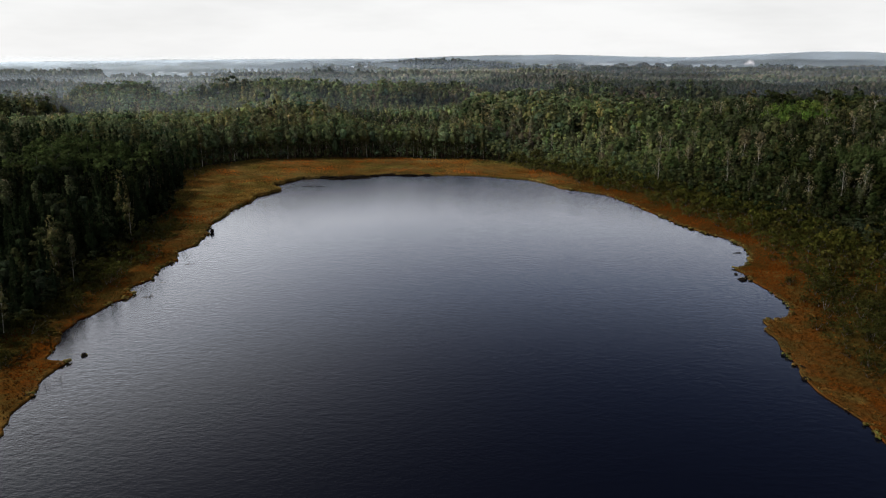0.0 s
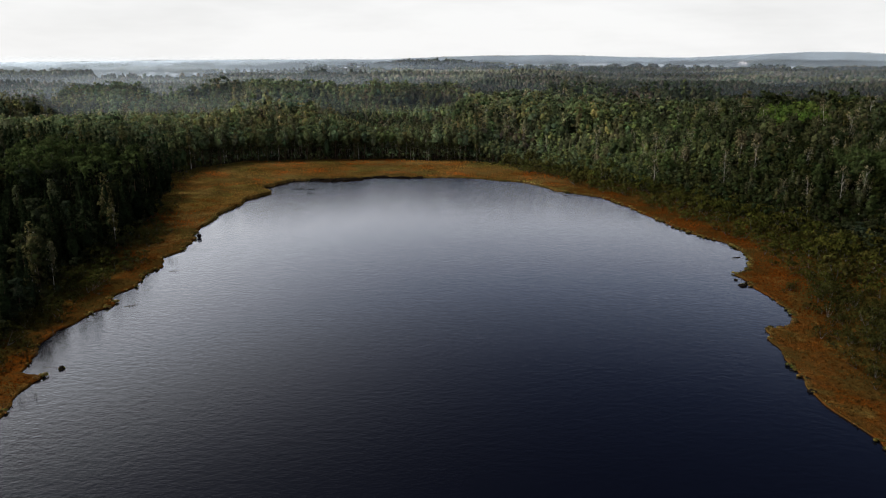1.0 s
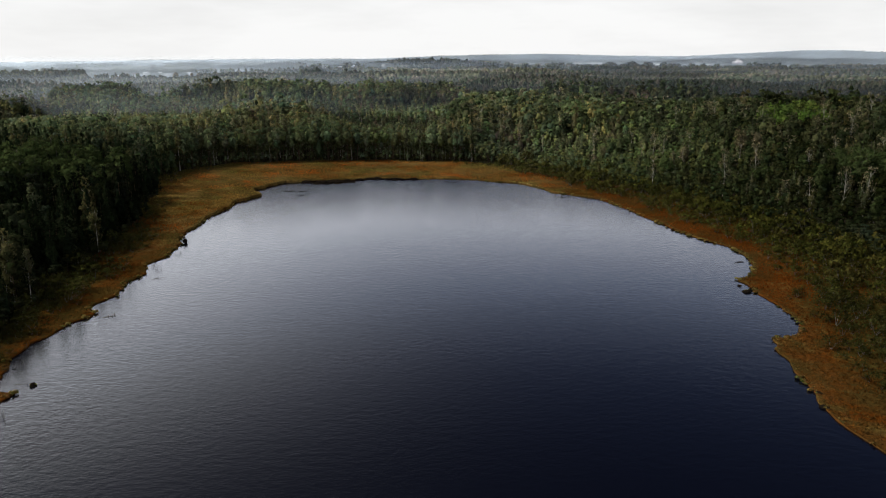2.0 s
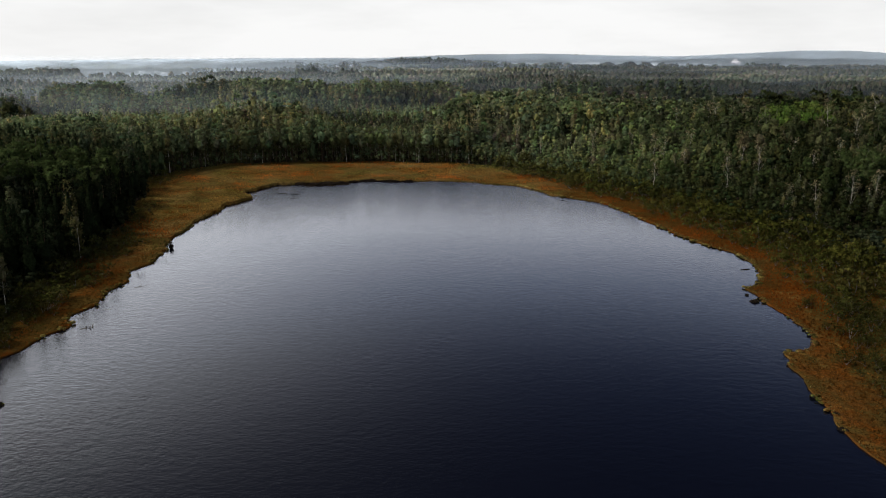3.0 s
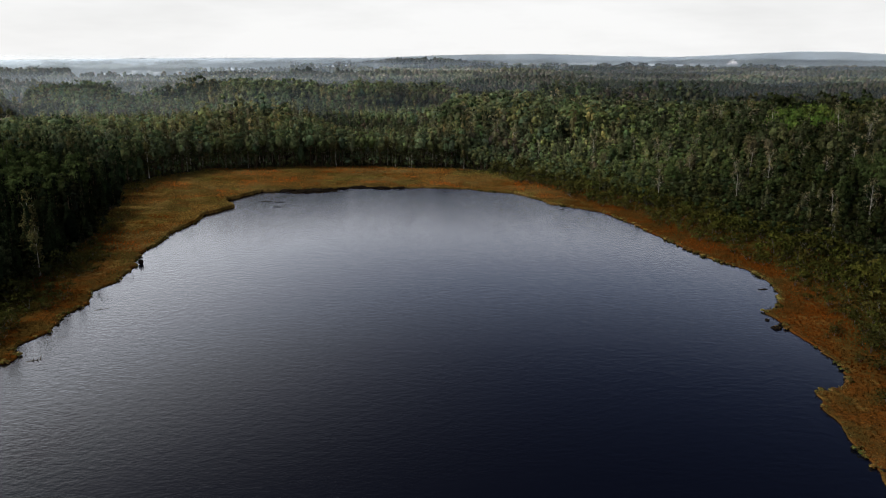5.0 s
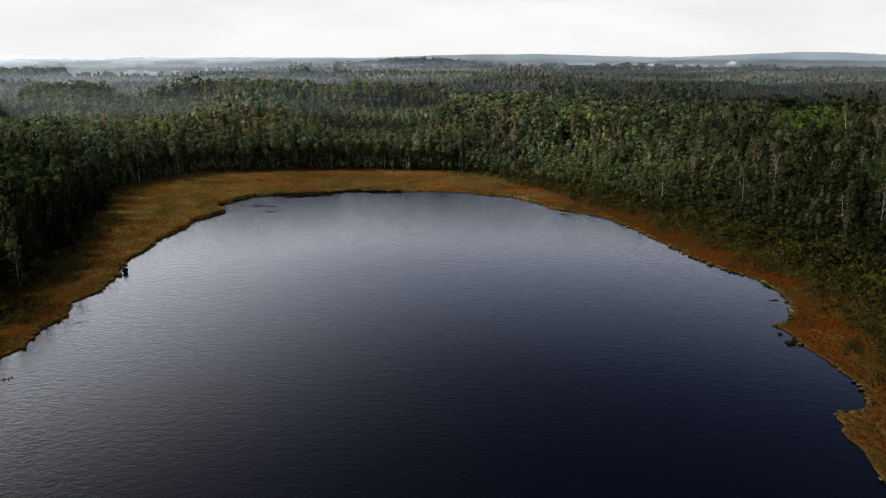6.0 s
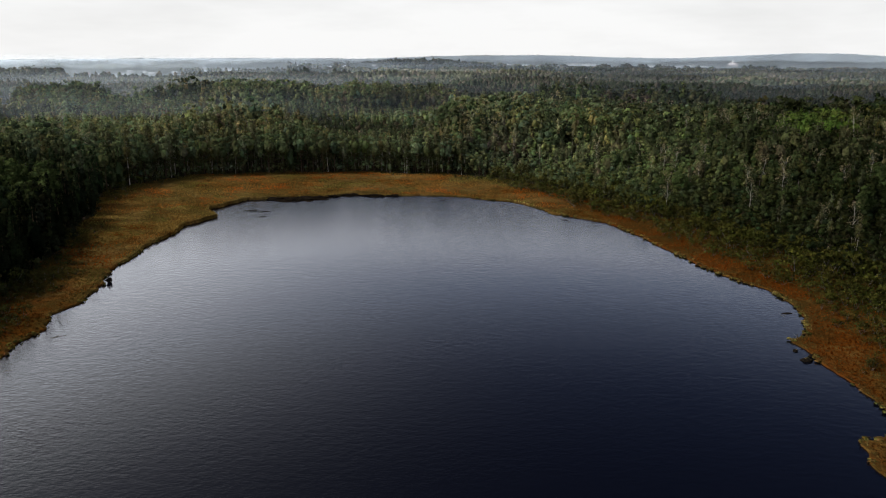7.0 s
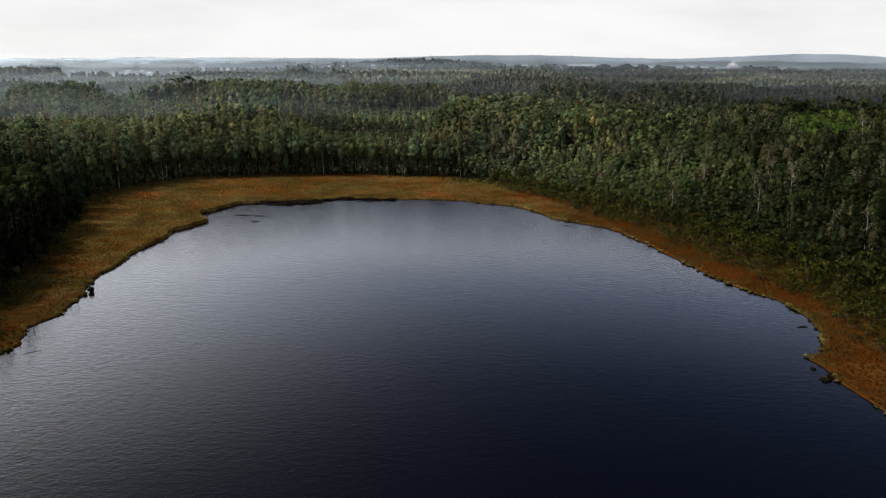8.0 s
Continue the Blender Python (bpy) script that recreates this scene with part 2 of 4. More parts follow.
WEST_SHORE = [(-50, 40), (-53, 60), (-54.3, 72), (-56, 77), (-56.5, 80.5), (-57.2, 84), (-58.3, 87), (-58.5, 90), (-57.6, 92.4), (-61.6, 93.5), (-62.5, 97), (-64.5, 103),
              (-65.6, 109), (-64.2, 113), (-64.2, 118), (-62.3, 121.4), (-65, 126), (-63.4, 132.3), (-65.4, 138.5), (-63.8, 145.6), (-67, 152),
              (-65.2, 158), (-65.6, 165), (-69, 176), (-69.4, 187), (-69.8, 200), (-68.8, 209), (-69.2, 218), (-65.2, 226.6), (-65.5, 229), (-68.6, 233), (-70, 237)]
NORTH_SHORE = [(-66, 245.5), (-62.8, 252), (-55, 255), (-50, 257), (-42, 258), (-37, 263), (-28, 262), (-20, 262.3), (-11, 263), (-1.4, 262), (6, 258),
               (14, 255), (19, 248), (23.5, 239), (31, 233), (36, 228), (40, 219), (43.4, 206)]
EAST_SHORE = [(45.8, 199), (48.2, 189), (52, 179), (56.4, 174), (57.3, 167), (56.4, 158), (53, 150), (50, 146.4), (50.8, 139), (51.8, 131), (52, 125.5),
              (51, 121), (49, 118), (44.8, 116.5), (43.6, 111.8), (44.3, 108.5), (43.4, 103.5), (43.4, 99), (42.4, 95), (42.3, 91), (43.2, 87), (44.6, 82),
              (44.6, 76), (43, 60), (38, 35), (20, 8), (-10, -5), (-35, 12)]
WOOD_WEST = [(-66, 40), (-69, 70), (-72, 95), (-73, 110), (-76, 124), (-80, 144), (-80, 158), (-82, 173), (-86, 191), (-94, 221), (-104, 248), (-101, 264), (-92, 283), (-76, 293), (-58, 300)]
WOOD_EAST = [(-20, 305), (0, 301), (22, 286), (39, 261), (52, 236), (63.5, 214), (71.5, 193), (78, 178), (82, 158), (85, 140), (87, 110), (86, 80), (80, 40), (50, -5), (0, -25), (-45, -5)]
SCRUB = [(-58, 40), (-63, 95), (-66, 120), (-68, 144), (-72, 173), (-80, 200), (-97, 248), (-88, 280), (-58, 296), (-18, 300), (4, 292), (18, 270), (26, 254), (38, 233), (49, 209), (55, 183), (61, 170),
         (59.5, 152), (56, 137), (55, 126), (50.5, 111), (49.3, 98), (49.6, 88), (50, 60), (45, 20), (0, -15), (-45, 5)]


def polar(points):
    """Bearing and distance from MID, sorted by bearing, closed round."""
    d = np.array(points) - MID
    a, r = np.arctan2(d[:, 1], d[:, 0]), np.hypot(d[:, 0], d[:, 1])
    k = np.argsort(a)
    a, r = a[k], r[k]
    return np.r_[a[-1] - 2 * np.pi, a, a[0] + 2 * np.pi], np.r_[r[-1], r, r[0]]


RIM, WOOD_RIM, SCRUB_RIM = polar(WEST_SHORE + NORTH_SHORE + EAST_SHORE), polar(WOOD_WEST + WOOD_EAST), polar(SCRUB)


def fractal(x, y, scale, octaves=3, seed=0):
    """Smooth value noise, about -1 to 1, for arrays."""
    total, amp, norm = np.zeros(np.shape(x)), 1.0, 0.0
    for o in range(octaves):
        u, v = np.asarray(x) / scale + 13.7 * seed + 5.1 * o, np.asarray(y) / scale + 7.3 * seed - 3.9 * o
        i, j = np.floor(u), np.floor(v)
        f, g = u - i, v - j
        f, g = f * f * (3 - 2 * f), g * g * (3 - 2 * g)
        h = lambda a, b: (np.sin(a * 127.1 + b * 311.7 + seed * 74.7) * 43758.5453) % 1.0
        total += amp * ((h(i, j) * (1 - f) + h(i + 1, j) * f) * (1 - g) + (h(i, j + 1) * (1 - f) + h(i + 1, j + 1) * f) * g - 0.5) * 2
        norm += amp
        amp, scale = amp * 0.5, scale * 0.5
    return total / norm


def shore_radius(a):
    r = np.interp(a, *RIM)
    x, y = MID[0] + r * np.cos(a), MID[1] + r * np.sin(a)
    return r + 0.9 * fractal(x, y, 3.6, 3, 4) + 0.35 * fractal(x, y, 1.1, 2, 5)


def bearings(x, y):
    return np.arctan2(y - MID[1], x - MID[0]), np.hypot(x - MID[0], y - MID[1])


def from_shore(x, y):
    a, r = bearings(x, y)
    return r - shore_radius(a)


def into_wood(x, y):
    a, r = bearings(x, y)
    return r - np.interp(a, *WOOD_RIM) + 3.0 * fractal(x, y, 14, 2, 8)


def into_scrub(x, y):
    a, r = bearings(x, y)
    return r - np.interp(a, *SCRUB_RIM) + 2.5 * fractal(x, y, 9, 2, 9)


def smooth(v, a, b):
    u = np.clip((v - a) / (b - a), 0, 1)
    return u * u * (3 - 2 * u)


RIDGE_AZ = (-40, -31.6, -21.5, -13.9, -7.8, -1.6, 4.7, 10.9, 14.9, 18.7, 22.4, 25.2, 28.2, 36)
RIDGE_Z = (-13, -11, 1, 6, 7, 26, 34, 25, 24, 40, 54, 54, 40, 22)


def fall(x, y):
    """The land sinks slowly towards the north-west."""
    r, az = np.hypot(x, y), np.degrees(np.arctan2(x, y))
    return -0.004 * np.maximum(r - 1250, 0) * smooth(az, 2, -24)


def land(x, y):
    """Height of the land."""
    x, y = np.asarray(x, float), np.asarray(y, float)
    r, az = np.hypot(x, y), np.degrees(np.arctan2(x, y))
    d = into_wood(x, y)
    z = 0.29 + (0.14 * fractal(x, y, 1.6, 2, 1) + 0.10 * fractal(x, y, 5.0, 2, 6)) * smooth(d, 8, -2) * smooth(from_shore(x, y), 0.2, 2.5) + smooth(d, 0, 60) * (0.8 + 1.2 * fractal(x, y, 120, 3, 2))
    z += 5.0 * np.exp(-((x - 140) ** 2 + (y - 330) ** 2) / 75.0 ** 2)
    z += 3.5 * np.exp(-((x + 150) ** 2 + (y - 260) ** 2) / 70.0 ** 2)
    z += 15 * np.exp(-((x + 130) ** 2 / 190.0 ** 2 + (y - 2150) ** 2 / 150.0 ** 2))
    z += 11 * np.exp(-((r - 3000) / 260.0) ** 2) * smooth(az, 13, 19)
    z = z + fall(x, y)
    far = smooth(r, 2900, 4300)
    return z * (1 - far) + far * (np.interp(az, RIDGE_AZ, RIDGE_Z) + 3 * fractal(x, y, 500, 3, 3))


WATER_Z = 0.1


def mesh_from(name, verts, faces, mats, attributes=(), index=None, smooth_faces=False):
    """A mesh from arrays; attributes: (name, type, values for each vertex)."""
    me = bpy.data.meshes.new(name)
    verts, faces = np.asarray(verts, np.float32), np.asarray(faces, np.int32)
    me.vertices.add(len(verts))
    me.vertices.foreach_set("co", verts.ravel())
    k = faces.shape[1]
    me.loops.add(faces.size)
    me.loops.foreach_set("vertex_index", faces.ravel())
    me.polygons.add(len(faces))
    me.polygons.foreach_set("loop_start", np.arange(0, faces.size, k, dtype=np.int32))
    me.polygons.foreach_set("loop_total", np.full(len(faces), k, np.int32))
    for m in mats:
        me.materials.append(m)
    if index is not None:
        me.polygons.foreach_set("material_index", np.asarray(index, np.int32))
    if smooth_faces:
        me.polygons.foreach_set("use_smooth", np.ones(len(faces), bool))
    for label, kind, values in attributes:
        at = me.attributes.new(label, kind, "POINT")
        at.data.foreach_set({"FLOAT_COLOR": "color", "FLOAT_VECTOR": "vector"}.get(kind, "value"), np.asarray(values, np.float32).ravel())
    me.update(calc_edges=True)
    return me


def part(name, bm, mat, parent, label=""):
    """Links a bmesh, or a ready mesh, as one mesh object under a thing or a part."""
    if isinstance(bm, bmesh.types.BMesh):
        me = bpy.data.meshes.new(name)
        bm.to_mesh(me)
        bm.free()
        me.materials.append(mat)
    else:
        me = bm
    ob = new(name, me)
    ob.parent = parent
    return tagged(ob, label)


def ring_sheet(name, a, radii, height, mat, zones):
    """A sheet of rings round MID; radii: rings x bearings."""
    rings, n = radii.shape
    x, y = MID[0] + radii * np.cos(a), MID[1] + radii * np.sin(a)
    z = height(x, y)
    i, j = np.meshgrid(np.arange(rings - 1), np.arange(n), indexing="ij")
    k = (j + 1) % n
    faces = np.stack((i * n + j, (i + 1) * n + j, (i + 1) * n + k, i * n + k), -1).reshape(-1, 4)
    verts = np.stack((x, y, z), -1).reshape(-1, 3)
    return new(name, mesh_from(name, verts, faces, [mat], [(k_, "FLOAT", v(x, y)) for k_, v in zones], smooth_faces=True))


def in_town(x, y):
    """Open ground of the far town."""
    r, az = np.hypot(x, y), np.degrees(np.arctan2(x, y))
    west = (r > 1180) & (r < 2900) & (az < -6) & (fractal(x, y, 160, 2, 21) > 0.05)
    east = (r > 2350) & (r < 2750) & (az > 0) & (az < 23) & (fractal(x, y, 150, 2, 22) > 0.05)
    return west | east


# ---- ground and water ----
TURN = np.linspace(-np.pi, np.pi, 1500, endpoint=False)
SHORE_R = shore_radius(TURN)
steps = [-14, -4, -1.2, -0.25, -0.12, 0.0, 0.14, 0.4, 0.8, 1.3, 2, 2.8, 3.7, 4.8, 6, 7.4, 9, 11, 13.5, 16.5, 20, 24, 29, 35, 43, 55, 72, 100]
rings = [SHORE_R + s for s in steps]
for big in (240, 300, 380, 480, 600, 760, 960, 1200, 1500, 1850, 2250, 2700, 3100, 3500, 3900, 4250, 4550, 4700):
    rings.append(np.maximum(np.full_like(TURN, big), SHORE_R + 100 + big * 0.02))


def ground_height(x, y):
    d = from_shore(x, y)
    bank = smooth(d, -0.22, 0.12)
    return np.where(d > 3, land(x, y), land(x, y) * bank + (-1.0 - 0.1 * np.clip(-d, 0, 20)) * (1 - bank))


ground = ring_sheet("ground", TURN, np.array(rings), ground_height, M_GROUND, [
    ("scrub", lambda x, y: smooth(into_scrub(x, y), -4, 8)), ("wood", lambda x, y: smooth(into_wood(x, y), -3, 5)),
    ("meadow", lambda x, y: in_town(x, y).astype(float)), ("wet", lambda x, y: smooth(from_shore(x, y), 0.05, -0.08))])
tagged(ground, "rust and ochre bog moss giving way to dark forest floor", "ground", kind="structure")

w_steps = [-60, -40, -28, -20, -14, -9, -6, -3.5, -2, -1, -0.4, 0.3]
w_rings = np.array([np.full_like(TURN, 0.0), np.full_like(TURN, 12.0)] + [np.maximum(SHORE_R + s, 14 + i) for i, s in enumerate(w_steps)])


def lee(x, y):
    a, r = bearings(x, y)
    d = -from_shore(x, y)
    west = 0.5 + 0.5 * np.cos(a - 2.85)            # most sheltered under the western woods
    return 0.35 * np.exp(-d / (1.0 + 14.0 * west ** 3)) * west


water = ring_sheet("water", TURN, w_rings, lambda x, y: np.full(x.shape, WATER_Z), M_WATER, [("lee", lee)])
tagged(water, "dark still bog lake with fine wind ripples", "lake", kind="structure")


# ---- foliage building blocks: arrays of small leaf faces ----
def leaf_cloud(rng, centres, radii, count, size, jitter=0.45, rise=0.55, crown=None):
    """Small leaf faces lying over lumps: an array (faces, 4, 3) of three corners and the soft outward direction of the foliage there."""
    heart = centres.mean(0) if crown is None else np.repeat(crown, count, 0)
    centres, radii = np.repeat(centres, count, 0), np.repeat(radii, count, 0)
    d = rng.normal(size=centres.shape)
    d[:, 2] += rise
    d /= np.linalg.norm(d, axis=1, keepdims=True)
    p = centres + d * radii * rng.uniform(0.72, 1.08, (len(d), 1))
    nrm = d / radii
    nrm /= np.linalg.norm(nrm, axis=1, keepdims=True)
    nrm += jitter * rng.normal(size=d.shape)
    u = np.cross(nrm, rng.normal(size=d.shape))
    u /= np.linalg.norm(u, axis=1, keepdims=True)
    v = np.cross(nrm, u)
    v /= np.linalg.norm(v, axis=1, keepdims=True)
    s = size * rng.uniform(0.55, 1.35, (len(d), 1))
    whole = p - heart
    whole /= np.linalg.norm(whole, axis=1, keepdims=True) + 1e-6
    soft = 0.65 * d + 0.6 * whole + 0.18 * rng.normal(size=d.shape)
    soft /= np.linalg.norm(soft, axis=1, keepdims=True)
    return np.stack((p - 0.6 * s * u - 0.45 * s * v, p + 0.6 * s * u - 0.4 * s * v, p + 0.75 * s * v, soft), 1)


GOLD = (1 + 5 ** 0.5) / 2
LUMP_V = np.array([(0, a, b * GOLD) for a in (-1, 1) for b in (-1, 1)] + [(a, b * GOLD, 0) for a in (-1, 1) for b in (-1, 1)] + [(b * GOLD, 0, a) for a in (-1, 1) for b in (-1, 1)]) / (1 + GOLD ** 2) ** 0.5
LUMP_F = np.array([t for t in ((i, j, k) for i in range(12) for j in range(i + 1, 12) for k in range(j + 1, 12))
                   if max(np.linalg.norm(LUMP_V[t[0]] - LUMP_V[t[1]]), np.linalg.norm(LUMP_V[t[1]] - LUMP_V[t[2]]), np.linalg.norm(LUMP_V[t[0]] - LUMP_V[t[2]])) < 1.1])


def lumps(rng, centres, radii, heart, top=False):
    """Dense inner foliage: uneven rounded lumps, in the same array form as leaf_cloud."""
    faces = LUMP_F[LUMP_V[LUMP_F].mean(1)[:, 2] > -0.3] if top else LUMP_F
    v = LUMP_V[None] * rng.uniform(0.7, 1.2, (len(centres), 12, 1)) * radii[:, None] + centres[:, None]
    tri = v[:, faces].reshape(-1, 3, 3)
    d = np.tile(LUMP_V[faces].mean(1), (len(centres), 1))
    whole = tri.mean(1) - np.repeat(np.broadcast_to(heart, centres.shape), len(faces), 0)
    whole /= np.linalg.norm(whole, axis=1, keepdims=True) + 1e-6
    soft = 0.8 * d + 0.55 * whole + 0.12 * rng.normal(size=d.shape)
    soft /= np.linalg.norm(soft, axis=1, keepdims=True)
    return np.concatenate((tri, soft[:, None]), 1)


def leaf_mesh(name, tris, tint, mat):
    """A mesh of leaf faces with their tints and soft directions."""
    verts = tris[:, :3].reshape(-1, 3)
    return mesh_from(name, verts, np.arange(len(verts)).reshape(-1, 3), [mat], [("tint", "FLOAT_COLOR", tint), ("soft", "FLOAT_VECTOR", np.repeat(tris[:, 3], 3, 0))])


def tube(path, radii, sides=5):
    """A tapered, bent tube, as vertices and triangles."""
    path = np.asarray(path, float)
    ang = np.arange(sides) * 2 * np.pi / sides
    verts = np.concatenate([p + r * np.stack((np.cos(ang), np.sin(ang), 0 * ang), 1) for p, r in zip(path, radii)])
    faces = []
    for k in range(len(path) - 1):
        for i in range(sides):
            a, b, c, d = k * sides + i, k * sides + (i + 1) % sides, (k + 1) * sides + (i + 1) % sides, (k + 1) * sides + i
            faces += [(a, b, c), (a, c, d)]
    return verts, np.array(faces)


def joined(pieces):
    """Several (vertices, triangles) as one."""
    vs, fs, n = [], [], 0
    for v, f in pieces:
        vs.append(v)
        fs.append(f + n)
        n += len(v)
    return np.concatenate(vs), np.concatenate(fs)


def woody(rng, height, girth, lean, limbs, limb_from, limb_len, limb_up, sides=6, limb_sides=3):
    """A trunk with limbs. Gives the mesh arrays and the limbs' ends."""
    bend = rng.normal(size=(5, 2)) * lean
    bend[0] = 0
    bend = np.cumsum(bend, 0) * 0.5
    zs = height * np.array((-0.02, 0.25, 0.5, 0.75, 1.0))
    path = np.c_[bend, zs]
    pieces, ends = [tube(path, girth * np.array((1.25, 0.85, 0.65, 0.4, 0.08)), sides)], []
    for k in range(limbs):
        h = height * rng.uniform(limb_from, 0.95)
        base = np.array((np.interp(h, zs, path[:, 0]), np.interp(h, zs, path[:, 1]), h))
        turn, reach = rng.uniform(0, 2 * np.pi), limb_len * rng.uniform(0.55, 1.1) * (1.15 - 0.6 * h / height)
        tip = base + np.array((math.cos(turn), math.sin(turn), limb_up * rng.uniform(0.6, 1.3))) * reach
        mid = (base + tip) / 2 + rng.normal(size=3) * 0.08 * reach - np.array((0, 0, 0.06 * reach))
        pieces.append(tube([base, mid, tip], girth * np.array((0.34, 0.2, 0.05)), limb_sides))
        ends.append(tip)
    return (*joined(pieces), np.array(ends))


def pine(rng, height, lod):
    """Scots pine of a bog: bare lower stem, rounded ragged crown of needle tufts."""
    low = 0.2
    width = 0.14 * height + 0.6
    v, f, ends = woody(rng, height * 0.97, 0.009 * height + 0.02, 0.10, 9 if lod == 0 else 0, low, width * 0.9, 0.25, 6 if lod == 0 else 3)
    k, n, size = ((26, 30, 0.36), (9, 13, 0.47), (5, 8, 0.72))[lod]
    h = rng.uniform(low, 1.0, k) ** 0.85
    reach = width * np.sin(np.pi * np.clip((1.08 - h) / (1.16 - low), 0, 1) ** 0.75) * rng.uniform(0.35, 1.0, k)
    turn = np.arange(k) * 2.4 + rng.uniform(-0.4, 0.4, k)
    c = np.c_[reach * np.cos(turn), reach * np.sin(turn), h * height]
    c[0] = (0, 0, height * 0.98)
    big = (0.85, 1.0, 1.2)[lod]
    r = np.c_[rng.uniform(0.6, 1.05, (k, 1)).repeat(2, 1), rng.uniform(0.38, 0.62, k)] * big * (height / 10) ** 0.5
    heart = np.array((0, 0, 0.72 * height))
    m = (6, 0, 0)[lod]
    inner = np.r_[heart[None], c[:m] - (0, 0, 0.1)]
    wide = np.r_[[(0.58 * width, 0.58 * width, 0.18 * height)], r[:m] * 0.8]
    return (v, f), np.concatenate((leaf_cloud(rng, c, r, n, size * (height / 10) ** 0.4, 0.38), lumps(rng, inner, wide, heart, lod == 2)))


def broadleaf(rng, height, lod):
    """Full rounded crown of many lumps on a grey stem."""
    width = 0.20 * height
    v, f, ends = woody(rng, height * 0.9, 0.013 * height, 0.15, 9 if lod == 0 else 0, 0.3, width, 0.7, 6 if lod == 0 else 3)
    k, n, size = ((34, 32, 0.42), (14, 13, 0.56), (7, 8, 0.95))[lod]
    d = rng.normal(size=(k, 3))
    d /= np.linalg.norm(d, axis=1, keepdims=True)
    c = d * np.array((width, width, 0.33 * height)) * rng.uniform(0.45, 0.95, (k, 1)) + np.array((0, 0, 0.62 * height))
    r = np.full((k, 3), 1.0) * rng.uniform(0.8, 1.5, (k, 1)) * np.array((1, 1, 0.75)) * (1.0, 1.2, 1.5)[lod] * height / 15
    m = (8, 2, 0)[lod]
    heart = np.array((0, 0, 0.55 * height))
    return (v, f), np.concatenate((leaf_cloud(rng, c, r, n, size), lumps(rng, c[:m], r[:m] * 0.8, heart), lumps(rng, heart[None], np.array([(0.62 * width, 0.62 * width, 0.28 * height)]), heart, lod == 2)))


def birch(rng, height, lod):
    """Slender white stem, steep limbs, thin upright crown."""
    width = 0.095 * height + 0.3
    v, f, ends = woody(rng, height * 0.97, 0.008 * height, 0.14, 12 if lod == 0 else 0, 0.3, width * 1.2, 1.1, 6 if lod == 0 else 3)
    k, n, size = ((24, 22, 0.32), (10, 11, 0.42), (6, 8, 0.62))[lod]
    h = rng.uniform(0.2, 1.0, k)
    reach = width * np.sqrt(np.clip(1.04 - h, 0, 1)) * rng.uniform(0.4, 1.1, k)
    turn = np.arange(k) * 2.4
    c = np.c_[reach * np.cos(turn), reach * np.sin(turn), h * height]
    r = np.c_[rng.uniform(0.45, 0.8, (k, 1)).repeat(2, 1), rng.uniform(0.6, 1.0, k)] * (1.0, 1.2, 1.6)[lod] * height / 11
    heart = np.array((0, 0, 0.72 * height))
    return (v, f), np.concatenate((leaf_cloud(rng, c, r, n, size, 0.7), lumps(rng, heart[None], np.array([(0.55 * width, 0.55 * width, 0.15 * height)]), heart)))


def bare_birch(rng, height, lod):
    """A birch that has dropped its leaves: white stem, fan of pale limbs and twigs."""
    width = 0.16 * height
    v, f, ends = woody(rng, height * 0.95, 0.0075 * height, 0.18, 20 if lod == 0 else 7, 0.28, width * 1.2, 1.35, 6 if lod == 0 else 3)
    k = len(ends)
    c, r = ends, np.tile((0.5, 0.5, 0.75), (k, 1)) * height / 11
    return (v, f), leaf_cloud(rng, c, r, (26, 16, 9)[lod], (0.12, 0.18, 0.32)[lod], 1.5)


def spruce(rng, height, lod):
    """Dark narrow cone of drooping tiers."""
    v, f, ends = woody(rng, height, 0.012 * height, 0.03, 0 if lod else 4, 0.2, 1.0, -0.2, 5)
    k, n, size = ((30, 24, 0.42), (14, 11, 0.62), (6, 8, 1.0))[lod]
    h = np.linspace(0.1, 1.0, k)
    reach = 0.17 * height * (1.02 - h)
    turn = np.arange(k) * 2.4
    c = np.c_[reach * 0.6 * np.cos(turn), reach * 0.6 * np.sin(turn), h * height]
    r = np.c_[(0.25 + 0.7 * reach)[:, None].repeat(2, 1), np.full(k, 0.05 * height)]
    heart = np.array((0, 0, 0.35 * height))
    return (v, f), np.concatenate((leaf_cloud(rng, c, r, n, size), lumps(rng, heart[None], np.array([(0.10 * height, 0.10 * height, 0.32 * height)]), heart)))


def bush(rng, height, lod):
    """Low shrub or stunted pine on several stems."""
    pieces = []
    for k in range(3):
        tip = np.array((*(rng.normal(size=2) * 0.35 * height), height * rng.uniform(0.5, 0.8)))
        pieces.append(tube([(0, 0, -0.05), tip * 0.5 + rng.normal(size=3) * 0.05, tip], (0.035, 0.025, 0.01), 3))
    k, n, size = ((14, 26, 0.12), (8, 16, 0.2), (4, 6, 0.7))[lod]
    c = np.c_[rng.normal(size=(k, 2)) * 0.34 * height, rng.uniform(0.3, 0.95, k) * height]
    r = np.full((k, 3), 1.0) * rng.uniform(0.18, 0.34, (k, 1)) * height * np.array((1, 1, 0.7)) * (1.0, 1.3, 1.5)[lod]
    return joined(pieces), leaf_cloud(rng, c, r, n, size * (0.5 + 0.25 * height))


